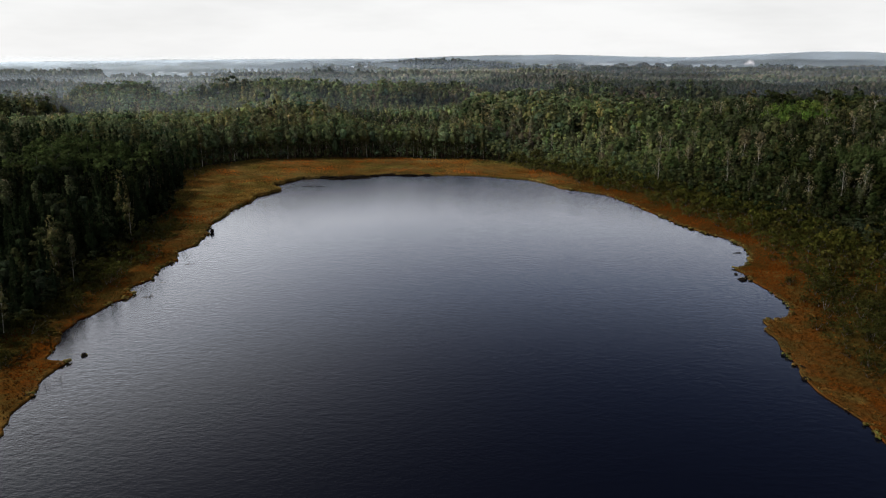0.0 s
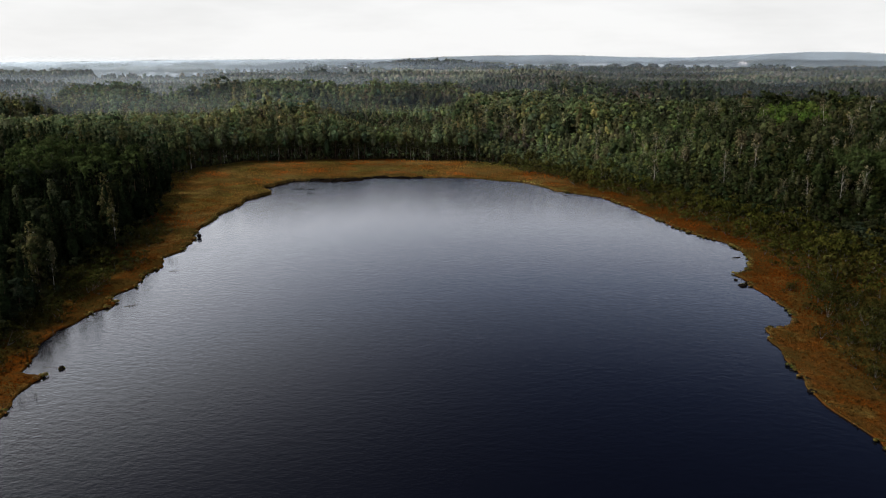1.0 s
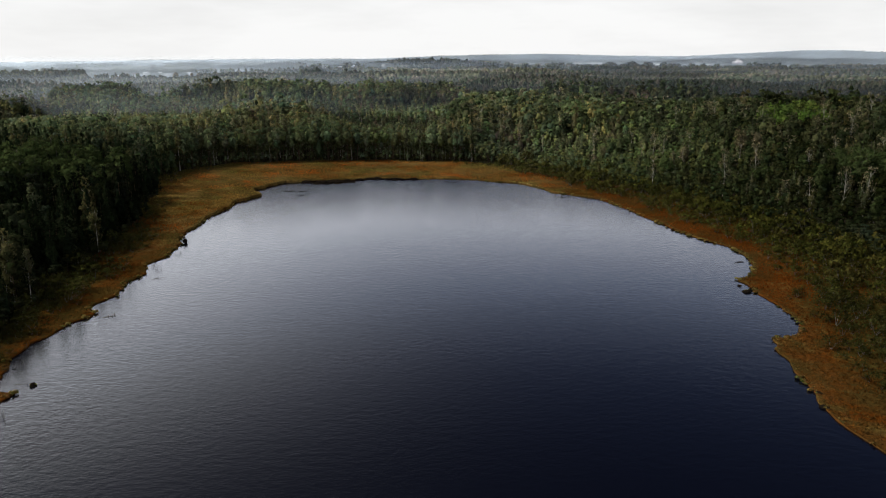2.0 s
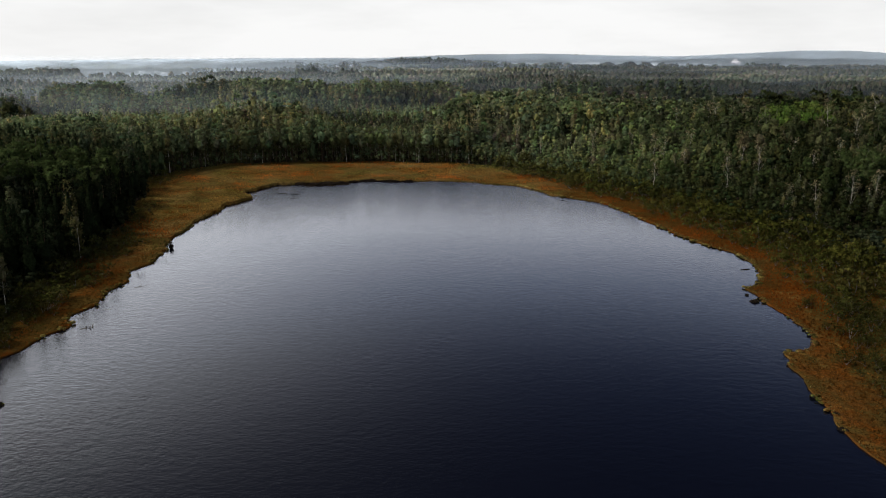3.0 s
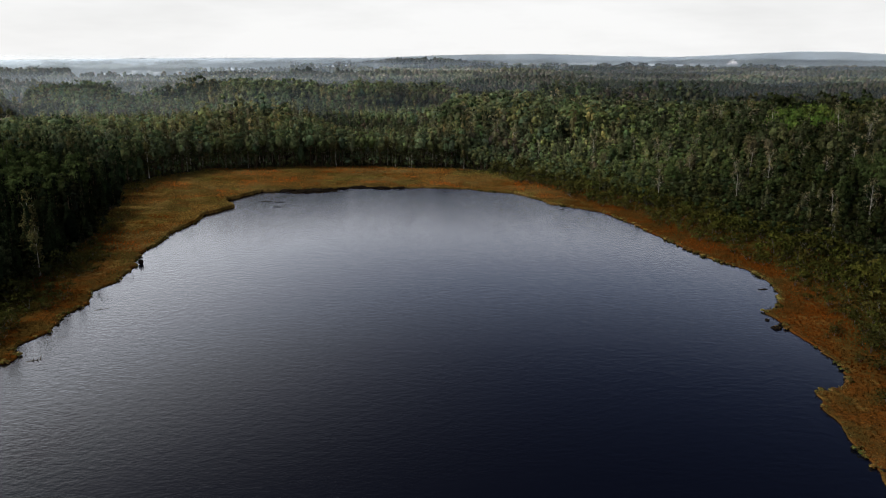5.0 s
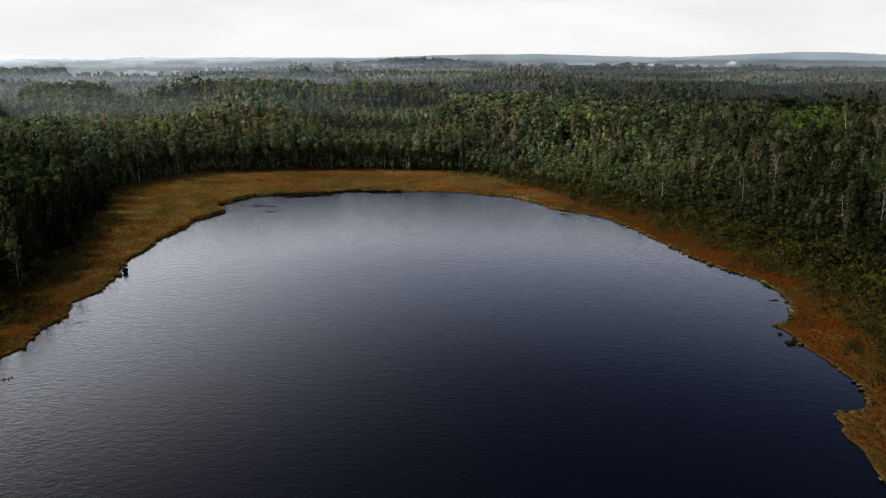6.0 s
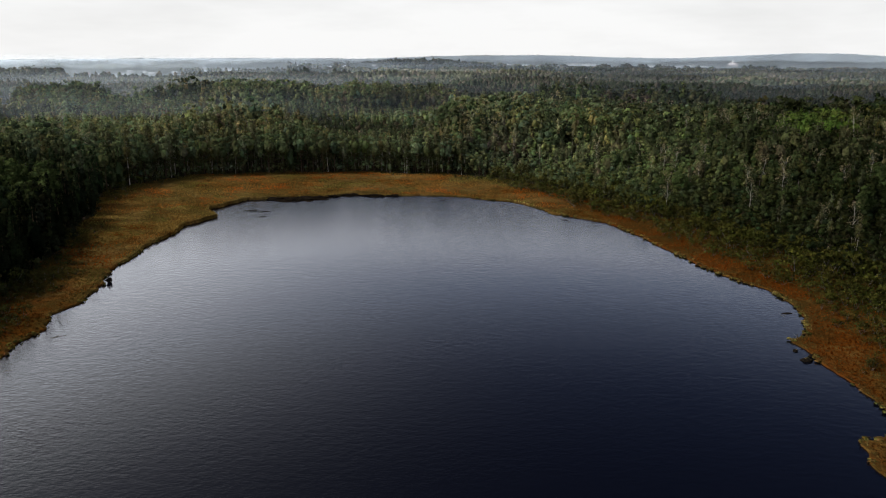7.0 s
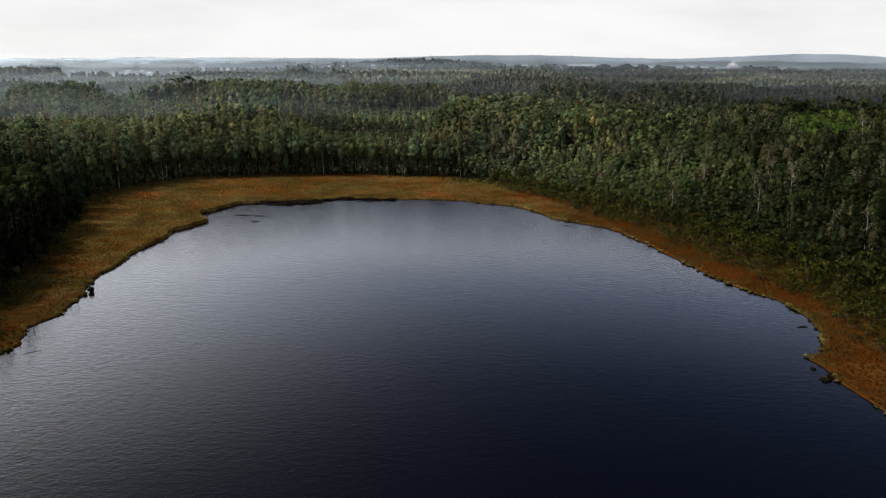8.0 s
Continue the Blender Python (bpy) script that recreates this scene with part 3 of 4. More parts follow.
KINDS = {
    "pine_tree": (pine, M_PINE, (10.0, (0.037, 0.044, 0.022)), "dark green bog pine with a ragged rounded crown"),
    "birch_tree": (birch, M_BIRCH, (12.0, (0.105, 0.101, 0.050)), "slender white-stemmed birch with thin yellowing leaves"),
    "bare_birch_tree": (bare_birch, M_BIRCH, (11.5, (0.42, 0.34, 0.20)), "leafless pale birch with a fan of fine twigs"),
    "broadleaf_tree": (broadleaf, M_GREY, (16.0, (0.058, 0.078, 0.026)), "tall fresh green broadleaf tree with a full lumpy crown"),
    "spruce_tree": (spruce, M_PINE, (15.0, (0.017, 0.024, 0.011)), "dark narrow spruce with drooping tiers"),
    "bog_shrub": (bush, M_GREY, (1.6, (0.048, 0.047, 0.013)), "low olive-green shrub growing in the bog moss"),
}
VARIANTS = 6


def tint_of(tris, colour, rng, spread=0.06):
    c = np.asarray(colour) * (1 + spread * rng.normal(size=(len(tris), 3)))
    c = np.clip(np.c_[c, np.ones(len(c))], 0.004, 1)
    return np.repeat(c, 3, 0)


def fresh_crown(name, tris, colour, rng):
    return leaf_mesh(name, tris, tint_of(tris, colour, rng), M_LEAF)


ART = {}
for n_kind, (kind, (build, bark, (height, colour), label)) in enumerate(KINDS.items()):
    for k in range(VARIANTS):
        for lod in (0, 1, 2):
            ART[kind, k, lod] = build(np.random.default_rng(100 * n_kind + k), height, lod)

SHIFTS = {"pine_tree": ((1, 1, 1), (1.2, 1.12, 0.95), (0.85, 0.95, 1.1), (1.1, 1.0, 0.85), (0.9, 1.0, 0.95), (1.2, 1.2, 1.2)),
          "birch_tree": ((1, 1, 1), (1.08, 1.03, 0.85), (0.75, 0.9, 0.8), (1.05, 0.95, 0.8), (0.9, 0.95, 1.0), (0.7, 0.8, 0.8))}
PROTO = {}


def single(kind, k, m, size):
    """One tree of its own, with trunk and crown, at the pose m."""
    build, bark, (height, colour), label = KINDS[kind]
    girth = (size * float(spread(kind, size)),) * 2 + (size,)
    if (kind, k) not in PROTO:
        (v, f), tris = ART[kind, k, 0]
        shift = SHIFTS.get(kind, ((1, 1, 1),) * VARIANTS)[k]
        rng = np.random.default_rng(k)
        thing = new(kind)
        part("stem" if kind == "bog_shrub" else "trunk", mesh_from("trunk", v, f, [bark], smooth_faces=True), None, thing)
        part("crown", fresh_crown("crown", tris, np.array(colour) * shift * 0.88, rng), None, thing)
        tagged(thing, label, "shrub" if kind == "bog_shrub" else "tree", {"bog_shrub": "shrubs of the bog"}.get(kind, "trees round the lake"))
        PROTO[kind, k] = thing
        thing.matrix_basis, thing.scale = m, girth
        return thing
    t = copy_thing(PROTO[kind, k], m)
    t.scale = girth
    return t


def tone_and_shade(x, y):
    """Stand tones; shade beside the lake and light to the north put into colour."""
    # west and east darken the leaf colour in place of shade, light brightens it
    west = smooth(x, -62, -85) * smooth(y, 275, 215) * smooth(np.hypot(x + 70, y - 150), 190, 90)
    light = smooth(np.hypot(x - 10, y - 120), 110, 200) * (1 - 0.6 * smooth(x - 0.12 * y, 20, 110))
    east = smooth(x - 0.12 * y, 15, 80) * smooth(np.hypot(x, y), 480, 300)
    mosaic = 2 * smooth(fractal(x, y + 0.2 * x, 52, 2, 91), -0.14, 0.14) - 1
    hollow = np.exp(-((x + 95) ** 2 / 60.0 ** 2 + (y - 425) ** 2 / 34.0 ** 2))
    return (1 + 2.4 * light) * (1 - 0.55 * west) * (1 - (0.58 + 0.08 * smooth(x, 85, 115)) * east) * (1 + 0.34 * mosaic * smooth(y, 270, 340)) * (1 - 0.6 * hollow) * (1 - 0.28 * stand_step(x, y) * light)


def spread(kind, size):
    """Low bog pines are broad for their height."""
    return np.clip(1.75 - 0.9 * np.asarray(size), 1.0, 1.45) if kind == "pine_tree" else np.ones(np.shape(size))


def autumn(x, y):
    """Leaf colours of the mixed wood, changing from patch to patch: dark green, olive and rusty tan, fresh green in the grove."""
    n = fractal(x, y, 48, 2, 81) + 0.35 * fractal(x, y, 9, 1, 82) - 0.3 * smooth(np.hypot(x, y), 360, 300)
    grove = np.exp(-((x - 126) ** 2 / 18.0 ** 2 + (y - 313) ** 2 / 15.0 ** 2)) + np.exp(-((x + 118) ** 2 + (y - 205) ** 2) / 22.0 ** 2)
    c = np.where((n < -0.14)[:, None], (0.038, 0.046, 0.026), np.where((n > 0.2)[:, None], (0.086, 0.074, 0.048), (0.064, 0.068, 0.038)))
    return np.where((grove > 0.45)[:, None], (0.080, 0.118, 0.032), c)


class Stand:
    """Trees past counting, joined into one mesh of foliage and one of stems."""

    def __init__(self):
        self.leaf, self.tint, self.stem_v, self.stem_f, self.stem_i, self.n = [], [], [], [], [], 0

    def plant(self, kind, x, y, z, size, turn, lod, rng, stems=True):
        broad = size * spread(kind, size)
        """Many of a kind at once: arrays x, y, z, size, turn."""
        index = {"pine_tree": 0, "spruce_tree": 0, "birch_tree": 1, "bare_birch_tree": 1, "broadleaf_tree": 2, "bog_shrub": 2}[kind]
        which = rng.integers(0, VARIANTS, len(x))
        for k in range(VARIANTS):
            s = np.flatnonzero(which == k)
            if not len(s):
                continue
            (v, f), tris = ART[kind, k, lod]
            c, q = np.cos(turn[s])[:, None], np.sin(turn[s])[:, None]
            put = lambda p: np.stack(((c * p[:, 0] - q * p[:, 1]) * broad[s, None] + x[s, None], (q * p[:, 0] + c * p[:, 1]) * broad[s, None] + y[s, None],
                                      p[:, 2] * size[s, None] + z[s, None]), -1)
            corner = put(tris[:, :3].reshape(-1, 3)).reshape(len(s), -1, 3, 3)
            o = tris[:, 3]
            out = np.stack((c * o[:, 0] - q * o[:, 1], q * o[:, 0] + c * o[:, 1], np.broadcast_to(o[:, 2], (len(s), len(o)))), -1)
            self.leaf.append(np.concatenate((corner, out[:, :, None]), 2).reshape(-1, 4, 3))
            base = autumn(x[s], y[s]) if kind == "broadleaf_tree" else np.array(KINDS[kind][2][1])
            base = np.broadcast_to(base, (len(s), 3)) * SHIFTS.get(kind, ((1, 1, 1),) * VARIANTS)[k]
            base = base * rng.uniform(0.72, 1.32, (len(s), 1)) * (1 + 0.05 * rng.normal(size=(len(s), 3)))
            if kind != "bare_birch_tree":
                # painted shade and light scale the leaf colour, fully for pines
                base = base * tone_and_shade(x[s], y[s])[:, None] ** (1.0, 0.6, 0.2)[index]
                base = base * (1 + smooth(x[s], 10, 60)[:, None] * smooth(y[s], 420, 320)[:, None] * np.array((0.06, 0.06, -0.18)))          # yellower, drier pines on the eastern bog
            each = np.repeat(base, len(tris), 0) * (1 + 0.05 * rng.normal(size=(len(s) * len(tris), 3)))
            self.tint.append(np.repeat(np.clip(np.c_[each, np.ones(len(each))], 0.004, 1), 3, 0))
            if index == 0:
                s = s[into_wood(x[s], y[s]) < 22]
                c, q = np.cos(turn[s])[:, None], np.sin(turn[s])[:, None]
            if stems and len(s):
                vv = put(v).reshape(-1, 3)
                ff = (f[None] + (np.arange(len(s)) * len(v))[:, None, None]).reshape(-1, 3) + self.n
                self.stem_v.append(vv)
                self.stem_f.append(ff)
                self.stem_i.append(np.full(len(ff), index))
                self.n += len(vv)

    def finish(self, name, label, category, leaf="crown", stem="trunk"):
        thing = new(name)
        me = leaf_mesh(leaf, np.concatenate(self.leaf), np.concatenate(self.tint), M_LEAF)
        tagged(part(leaf, me, None, thing), kind="stuff")
        if self.stem_v:
            me = mesh_from(stem, np.concatenate(self.stem_v), np.concatenate(self.stem_f), [M_PINE, M_BIRCH, M_GREY], index=np.concatenate(self.stem_i))
            tagged(part(stem, me, None, thing), kind="stuff")
        return tagged(thing, label, category, kind="stuff")


# ---- where the trees stand ----
FIELD = [(-330, 500, 92, 42, 122.5), (-338, 652, 40, 9, 140)]     # clearings: x, y, half length, half width, turn


def in_field(x, y):
    inside = np.zeros(np.shape(x), bool)
    for cx, cy, a, b, turn in FIELD:
        c, s = math.cos(radians(turn)), math.sin(radians(turn))
        u, v = (x - cx) * c + (y - cy) * s, -(x - cx) * s + (y - cy) * c
        inside |= (np.abs(u) < a) & (np.abs(v) < b)
    return inside


def spots(rng, x0, x1, y0, y1, gap):
    gx, gy = np.meshgrid(np.arange(x0, x1, gap), np.arange(y0, y1, gap))
    x = (gx + rng.uniform(-0.48, 0.48, gx.shape) * gap).ravel()
    y = (gy + rng.uniform(-0.48, 0.48, gy.shape) * gap).ravel()
    return x, y


def seen_side(x, y, margin):
    return (x < 0.585 * y + margin) & (x > -0.69 * y - margin)


def stand_step(x, y):
    """Older and younger stands side by side, about -1 to 1."""
    return 2 * smooth(fractal(x, y + 0.3 * x, 115, 2, 71), -0.10, 0.10) - 1


def height_field(x, y):
    """Canopy height: low at the bog's edge on the east, a wall of tall stems on the west and north."""
    d = into_wood(x, y)
    east = smooth(x - 0.25 * (y - 250), -32, 8) * smooth(y, 620, 330)
    tall = 12.0 + 2.0 * fractal(x, y, 60, 2, 11)
    low = 3.4 + 5.2 * smooth(d, 0, 65) + 1.2 * fractal(x, y, 40, 2, 12)
    h = (tall - 2.0 * smooth(y, 200, 160) - 2.2 * smooth(y, 145, 115)) * (1 - east) + low * east
    h += 4.2 * smooth(x, 98, 116) * smooth(y + 0.5 * np.maximum(x - 115, 0), 275, 300) * smooth(y, 372, 335)          # tall old wood on the eastern rise
    h += 3.0 * stand_step(x, y) * smooth(y, 295, 340)
    h -= 7.0 * np.exp(-((x + 95) ** 2 / 58.0 ** 2 + (y - 415) ** 2 / 34.0 ** 2))      # a hollow of young trees
    return h


def species(rng, x, y):
    """0 pine, 1 birch, 2 bare birch, 3 broadleaf, 4 spruce."""
    n1, n2 = fractal(x, y, 70, 3, 31), fractal(x, y, 38, 2, 32)
    r = np.hypot(x, y)
    p = np.stack((1.0 + 0 * x, 0.10 + 1.2 * smooth(n1, 0.0, 0.35), 0.015 + 0.10 * smooth(n2, 0.1, 0.6), 0.03 + 0.2 * smooth(-n1, 0.12, 0.5) + 1.1 * smooth(r + 0.25 * x, 300, 380), 0.03 + 0 * x), 0)
    grove = np.exp(-((x - 126) ** 2 / 18.0 ** 2 + (y - 313) ** 2 / 15.0 ** 2)) + np.exp(-((x - 128) ** 2 + (y - 240) ** 2) / 16.0 ** 2)
    grove += np.exp(-((x + 118) ** 2 + (y - 205) ** 2) / 22.0 ** 2)
    p[3] += 14 * np.where(grove > 0.35, grove, 0)
    east = smooth(x, 20, 60) * smooth(y, 400, 300)
    p[1] *= 1 - 0.88 * east
    p[2] *= 1 - 0.45 * east
    p[1] += 1.1 * np.exp(-((y - 350 - 0.1 * x) / 18.0) ** 2) * (x < 60)
    p[2] += 0.45 * np.exp(-((y - 450 - 0.1 * x) / 26.0) ** 2) * smooth(x, -20, 30) * smooth(x, 190, 140)          # a belt of pale bare birches
    west = smooth(x, -62, -85) * smooth(y, 275, 215)
    p[4] += 4.5 * west
    p[3] *= 1 - 0.7 * west
    p[1] *= 1 - 0.6 * west
    edge = into_wood(x, y) < 14
    p[3][edge & (grove < 0.35)] *= 0.15
    p[2][edge] *= 0.3
    p = np.cumsum(p / p.sum(0), 0)
    return (rng.uniform(size=len(x))[None] > p).sum(0)


ORDER = ("pine_tree", "birch_tree", "bare_birch_tree", "broadleaf_tree", "spruce_tree")
rng = np.random.default_rng(7)
x, y = spots(rng, -330, 330, 20, 480, 2.95)
d = into_wood(x, y)
keep = (d > 0) & seen_side(x, y, 14) & ~in_field(x, y) & (np.hypot(x, y) < 350)
x, y, d = x[keep], y[keep], d[keep]
sp, h = species(rng, x, y), height_field(x, y)
z = land(x, y) - 0.05
size, turn = rng.uniform(0.8, 1.2, len(x)), rng.uniform(0, 6.28, len(x))
# thickets of young pine along the wood's edge
x2, y2 = spots(rng, -125, 125, 40, 330, 2.5)
d2 = into_wood(x2, y2)
east2 = smooth(x2 - 0.25 * (y2 - 250), -5, 45)
keep = (d2 > -1.5 - 2.5 * east2 * rng.uniform(size=len(x2))) & (d2 < 11 + 21 * east2) & seen_side(x2, y2, 8) & (rng.uniform(size=len(x2)) < 0.9 - 0.15 * east2)
x2, y2, d2, east2 = x2[keep], y2[keep], d2[keep], east2[keep]
h2 = (2.2 + 2.6 * smooth(d2, -2, 16) + 1.0 * fractal(x2, y2, 12, 2, 16)) * (1.25 - 0.25 * east2) * rng.uniform(0.7, 1.2, len(x2))
x, y, sp, h = np.r_[x, x2], np.r_[y, y2], np.r_[sp, np.zeros(len(x2), int)], np.r_[h, np.clip(h2, 1.2, 6.5)]
z = land(x, y) - 0.05
size, turn = rng.uniform(0.8, 1.2, len(x)), rng.uniform(0, 6.28, len(x))
# pale birches standing up through the eastern pines
x3, y3 = spots(rng, 40, 220, 90, 360, 9.0)
d3 = into_wood(x3, y3)
keep = (d3 > 6) & seen_side(x3, y3, 6) & (np.hypot(x3, y3) < 360) & (rng.uniform(size=len(x3)) < 0.16 + 0.30 * smooth(fractal(x3, y3, 45, 2, 61), -0.1, 0.5))
x3, y3 = x3[keep], y3[keep]
x, y = np.r_[x, x3], np.r_[y, y3]
sp, h = np.r_[sp, np.where(rng.uniform(size=len(x3)) < 0.6, 2, 1)], np.r_[h, height_field(x3, y3) + 1.5]
z = land(x, y) - 0.05
size, turn = rng.uniform(0.8, 1.2, len(x)), rng.uniform(0, 6.28, len(x))
LIMIT = {"pine_tree": 300, "birch_tree": 200, "bare_birch_tree": 120, "broadleaf_tree": 120, "spruce_tree": 160}
near_wood = Stand()
for s, kind in enumerate(ORDER):
    own = KINDS[kind][2][0]
    pick = np.flatnonzero(sp == s)
    scale = size[pick] * np.where(s == 3, h[pick] + 1.0 + 2.5 * smooth(y[pick], 340, 300), h[pick] + (0.0, 1.2, 3.0, 0.0, 0.3)[s]) / own
    first = np.argsort(np.hypot(x[pick] - 5, y[pick] - 60))
    alone, rest = first[:LIMIT[kind]], first[LIMIT[kind]:]
    for i in alone:
        j = pick[i]
        single(kind, int(rng.integers(VARIANTS)), pose(x[j], y[j], z[j], rng.normal() * 2, rng.normal() * 2, math.degrees(turn[j])), float(scale[i]))
    j = pick[rest]
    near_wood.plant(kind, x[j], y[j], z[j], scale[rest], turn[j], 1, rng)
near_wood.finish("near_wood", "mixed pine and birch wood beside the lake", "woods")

# scrub between the moss and the wood
x, y = spots(rng, -120, 110, 55, 320, 1.3)
d, e = into_wood(x, y), into_scrub(x, y)
chance = smooth(e, -1.5, 3) * np.where(x > 10, 0.62, 0.28 + 0.6 * smooth(x, -55, -64) * smooth(y, 200, 170)) * (0.5 + 0.5 * smooth(fractal(x, y, 6, 2, 41), -0.2, 0.3))
keep = (e > -1.5) & (d < 9) & (from_shore(x, y) > 1.2) & seen_side(x, y, 6) & (rng.uniform(size=len(x)) < chance)
x, y, d, e = x[keep], y[keep], d[keep], e[keep]
z, turn = land(x, y) - 0.05, rng.uniform(0, 6.28, len(x))
scale = rng.uniform(0.4, 1.3, len(x)) ** 1.3 * np.where(x > 10, 1.35, 1.0) * (0.6 + 0.5 * smooth(e, 0, 18)) * np.where(rng.uniform(size=len(x)) < 0.08, 1.8, 1.0)
first = np.argsort(np.hypot(x - 5, y - 60))
for i in first[:300]:
    single("bog_shrub", int(rng.integers(VARIANTS)), pose(x[i], y[i], z[i], 0, 0, math.degrees(turn[i])), float(scale[i]))
scrub = Stand()
j = first[300:]
scrub.plant("bog_shrub", x[j], y[j], z[j], scale[j], turn[j], 1, rng)
scrub.finish("bog_scrub", "low olive shrubs scattered over the bog", "shrubs")

# woods farther off
x, y = spots(rng, -540, 460, 160, 700, 3.9)
r = np.hypot(x, y)
keep = (r > 345) & (r < 620) & (into_wood(x, y) > 0) & seen_side(x, y, 10) & ~in_field(x, y)
x, y = x[keep], y[keep]
sp, z = species(rng, x, y), land(x, y) - 0.05
h = height_field(x, y) + 1.2 * stand_step(x, y) + 1.8 * fractal(x, y, 60, 3, 14)
size, turn = rng.uniform(0.85, 1.25, len(x)), rng.uniform(0, 6.28, len(x))
mid_wood = Stand()
for s, kind in enumerate(ORDER):
    j = np.flatnonzero(sp == s)
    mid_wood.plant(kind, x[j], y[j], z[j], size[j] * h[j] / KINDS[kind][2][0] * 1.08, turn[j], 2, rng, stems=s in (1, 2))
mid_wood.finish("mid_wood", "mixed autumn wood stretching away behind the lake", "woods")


TOWN = []      # x, y, width, depth, height, turn, long block or house
for k in range(96):
    az, r_ = (rng.uniform(-27.5, -20.5), rng.uniform(1380, 1650)) if k < 24 else (rng.uniform(-19.5, -13.5), rng.uniform(1700, 2150)) if k < 66 else (rng.uniform(-33, -6), rng.uniform(1900, 2600))
    long = rng.uniform() < 0.15
    TOWN.append((r_ * math.sin(radians(az)), r_ * math.cos(radians(az)), rng.uniform(13, 20) if long else rng.uniform(6, 9.5), 9.0 if long else rng.uniform(6, 8), rng.uniform(7, 9) if long else rng.uniform(4.5, 6.5), -az + rng.uniform(-30, 30), long))
for az, r_, w_, h_ in ((2.9, 2500, 16, 14), (4.0, 2560, 18, 13), (4.8, 2450, 12, 12), (7.4, 2590, 32, 19), (8.5, 2590, 54, 18), (10.4, 2640, 16, 15), (11.8, 2600, 14, 13), (12.9, 2560, 20, 15),
                       (14.8, 2600, 22, 13), (15.7, 2650, 14, 15), (16.5, 2600, 24, 13), (17.4, 2550, 18, 13), (21.5, 2450, 12, 12), (1.8, 2500, 14, 12), (-3, 2500, 16, 12), (6.4, 2400, 12, 12)):
    TOWN.append((r_ * math.sin(radians(az)), r_ * math.cos(radians(az)), w_, 14.0, h_, -az + rng.uniform(-8, 8), True))


def hides_town(x, y, reach=-420):
    """Gardens and yards on the lake's side of the houses."""
    open_ground = np.zeros(np.shape(x), bool)
    for hx, hy, w_, *_ in TOWN + [(862.0, 2600.0, 50.0)]:
        r_ = math.hypot(hx, hy)
        u, v = (x * hx + y * hy) / r_ - r_, (x * hy - y * hx) / r_
        open_ground |= (np.abs(v) < w_ * 0.5 + 3) & (u < 12) & (u > reach)
    return open_ground


def far_clumps(name, r0, r1, gap, width, tall, faces, leaf, label):
    """Tree tops too far off to tell apart."""
    x, y = spots(rng, -0.68 * r1, 0.6 * r1, r0 * 0.75, r1, gap)
    r = np.hypot(x, y)
    keep = (r > r0) & (r < r1) & seen_side(x, y, 20) & ~in_field(x, y) & ~(in_town(x, y) & (rng.uniform(size=len(x)) < 0.45)) & ~(hides_town(x, y, -300) & (rng.uniform(size=len(x)) < 0.85))
    x, y = x[keep], y[keep]
    z = land(x, y)
    n1, n2 = fractal(x, y, 150, 3, 31), fractal(x, y, 90, 2, 32)
    pick = rng.uniform(size=len(x))
    colour = np.where((pick < 0.42 - 0.9 * n1)[:, None], (0.074, 0.088, 0.056), np.where((pick < 0.66 - 0.4 * n2)[:, None], (0.118, 0.120, 0.074), (0.150, 0.130, 0.098)))
    mosaic = 2 * smooth(fractal(x, y + 0.2 * x, 120, 2, 91), -0.14, 0.14) - 1
    old = smooth(fractal(x, y, 190, 3, 95), 0.08, 0.22) * smooth(r[keep], 800, 1000) * smooth(r[keep], 3000, 2700)          # dark old stands that rise over the rest
    colour = colour * (1 - 0.5 * old[:, None]) * (1 - 0.35 * smooth(np.degrees(np.arctan2(x, y)), 2, 16)[:, None])
    colour = colour * rng.uniform(0.72, 1.3, (len(x), 1)) * (1 + 0.35 * n2[:, None]) * (1 + 0.28 * mosaic[:, None]) * (1 - 0.3 * stand_step(x * 0.5, y * 0.5)[:, None])
    c = np.c_[x, y, z + tall * rng.uniform(0.45, 0.75, len(x)) * (1 + 0.3 * n1 + 0.25 * mosaic + 0.22 * stand_step(x * 0.5, y * 0.5) + 0.22 * old) * np.where(in_town(x, y) | hides_town(x, y, -900), 0.6, 1.0)]
    rad = np.c_[(width * rng.uniform(0.75, 1.25, (len(x), 1))).repeat(2, 1), tall * rng.uniform(0.32, 0.5, len(x))]
    tone = np.clip(np.c_[colour, np.ones(len(x))], 0.004, 1)
    if leaf:
        tris = leaf_cloud(rng, c, rad, faces, leaf, 0.45, 0.7, c - np.array((0, 0, 3.0)))
        tint = np.repeat(tone, faces * 3, 0)
    else:
        tris = lumps(rng, c, rad, c, True)
        tint = np.repeat(tone, len(tris) // len(c) * 3, 0)
    me = leaf_mesh(name, tris, tint, M_LEAF)
    return tagged(new(name, me), label, "woods", kind="stuff")


far_clumps("far_wood", 612, 1010, 5.4, 2.2, 12.0, 0, 0, "mixed autumn woodland beyond the lake")
far_clumps("far_wood", 1000, 1900, 9.0, 3.6, 13.0, 0, 0, "hazy mixed woodland beyond the lake")
far_clumps("far_wood", 1880, 3100, 16, 6.5, 14.0, 10, 6.0, "hazy woodland round the far town")
far_clumps("far_wood", 3050, 4500, 24, 12, 7.0, 10, 9.0, "misty woods on the low hills of the skyline")

# the rest of the wood round the lake, beside and behind the way
x, y = spots(rng, -190, 190, -130, 330, 9.0)
keep = (into_wood(x, y) > 0) & ~seen_side(x, y, 14) & (np.hypot(x, y - 100) < 215)
x, y = x[keep], y[keep]
sp, h, z = species(rng, x, y), height_field(x, y), land(x, y) - 0.05
size, turn = rng.uniform(0.8, 1.2, len(x)), rng.uniform(0, 6.28, len(x))
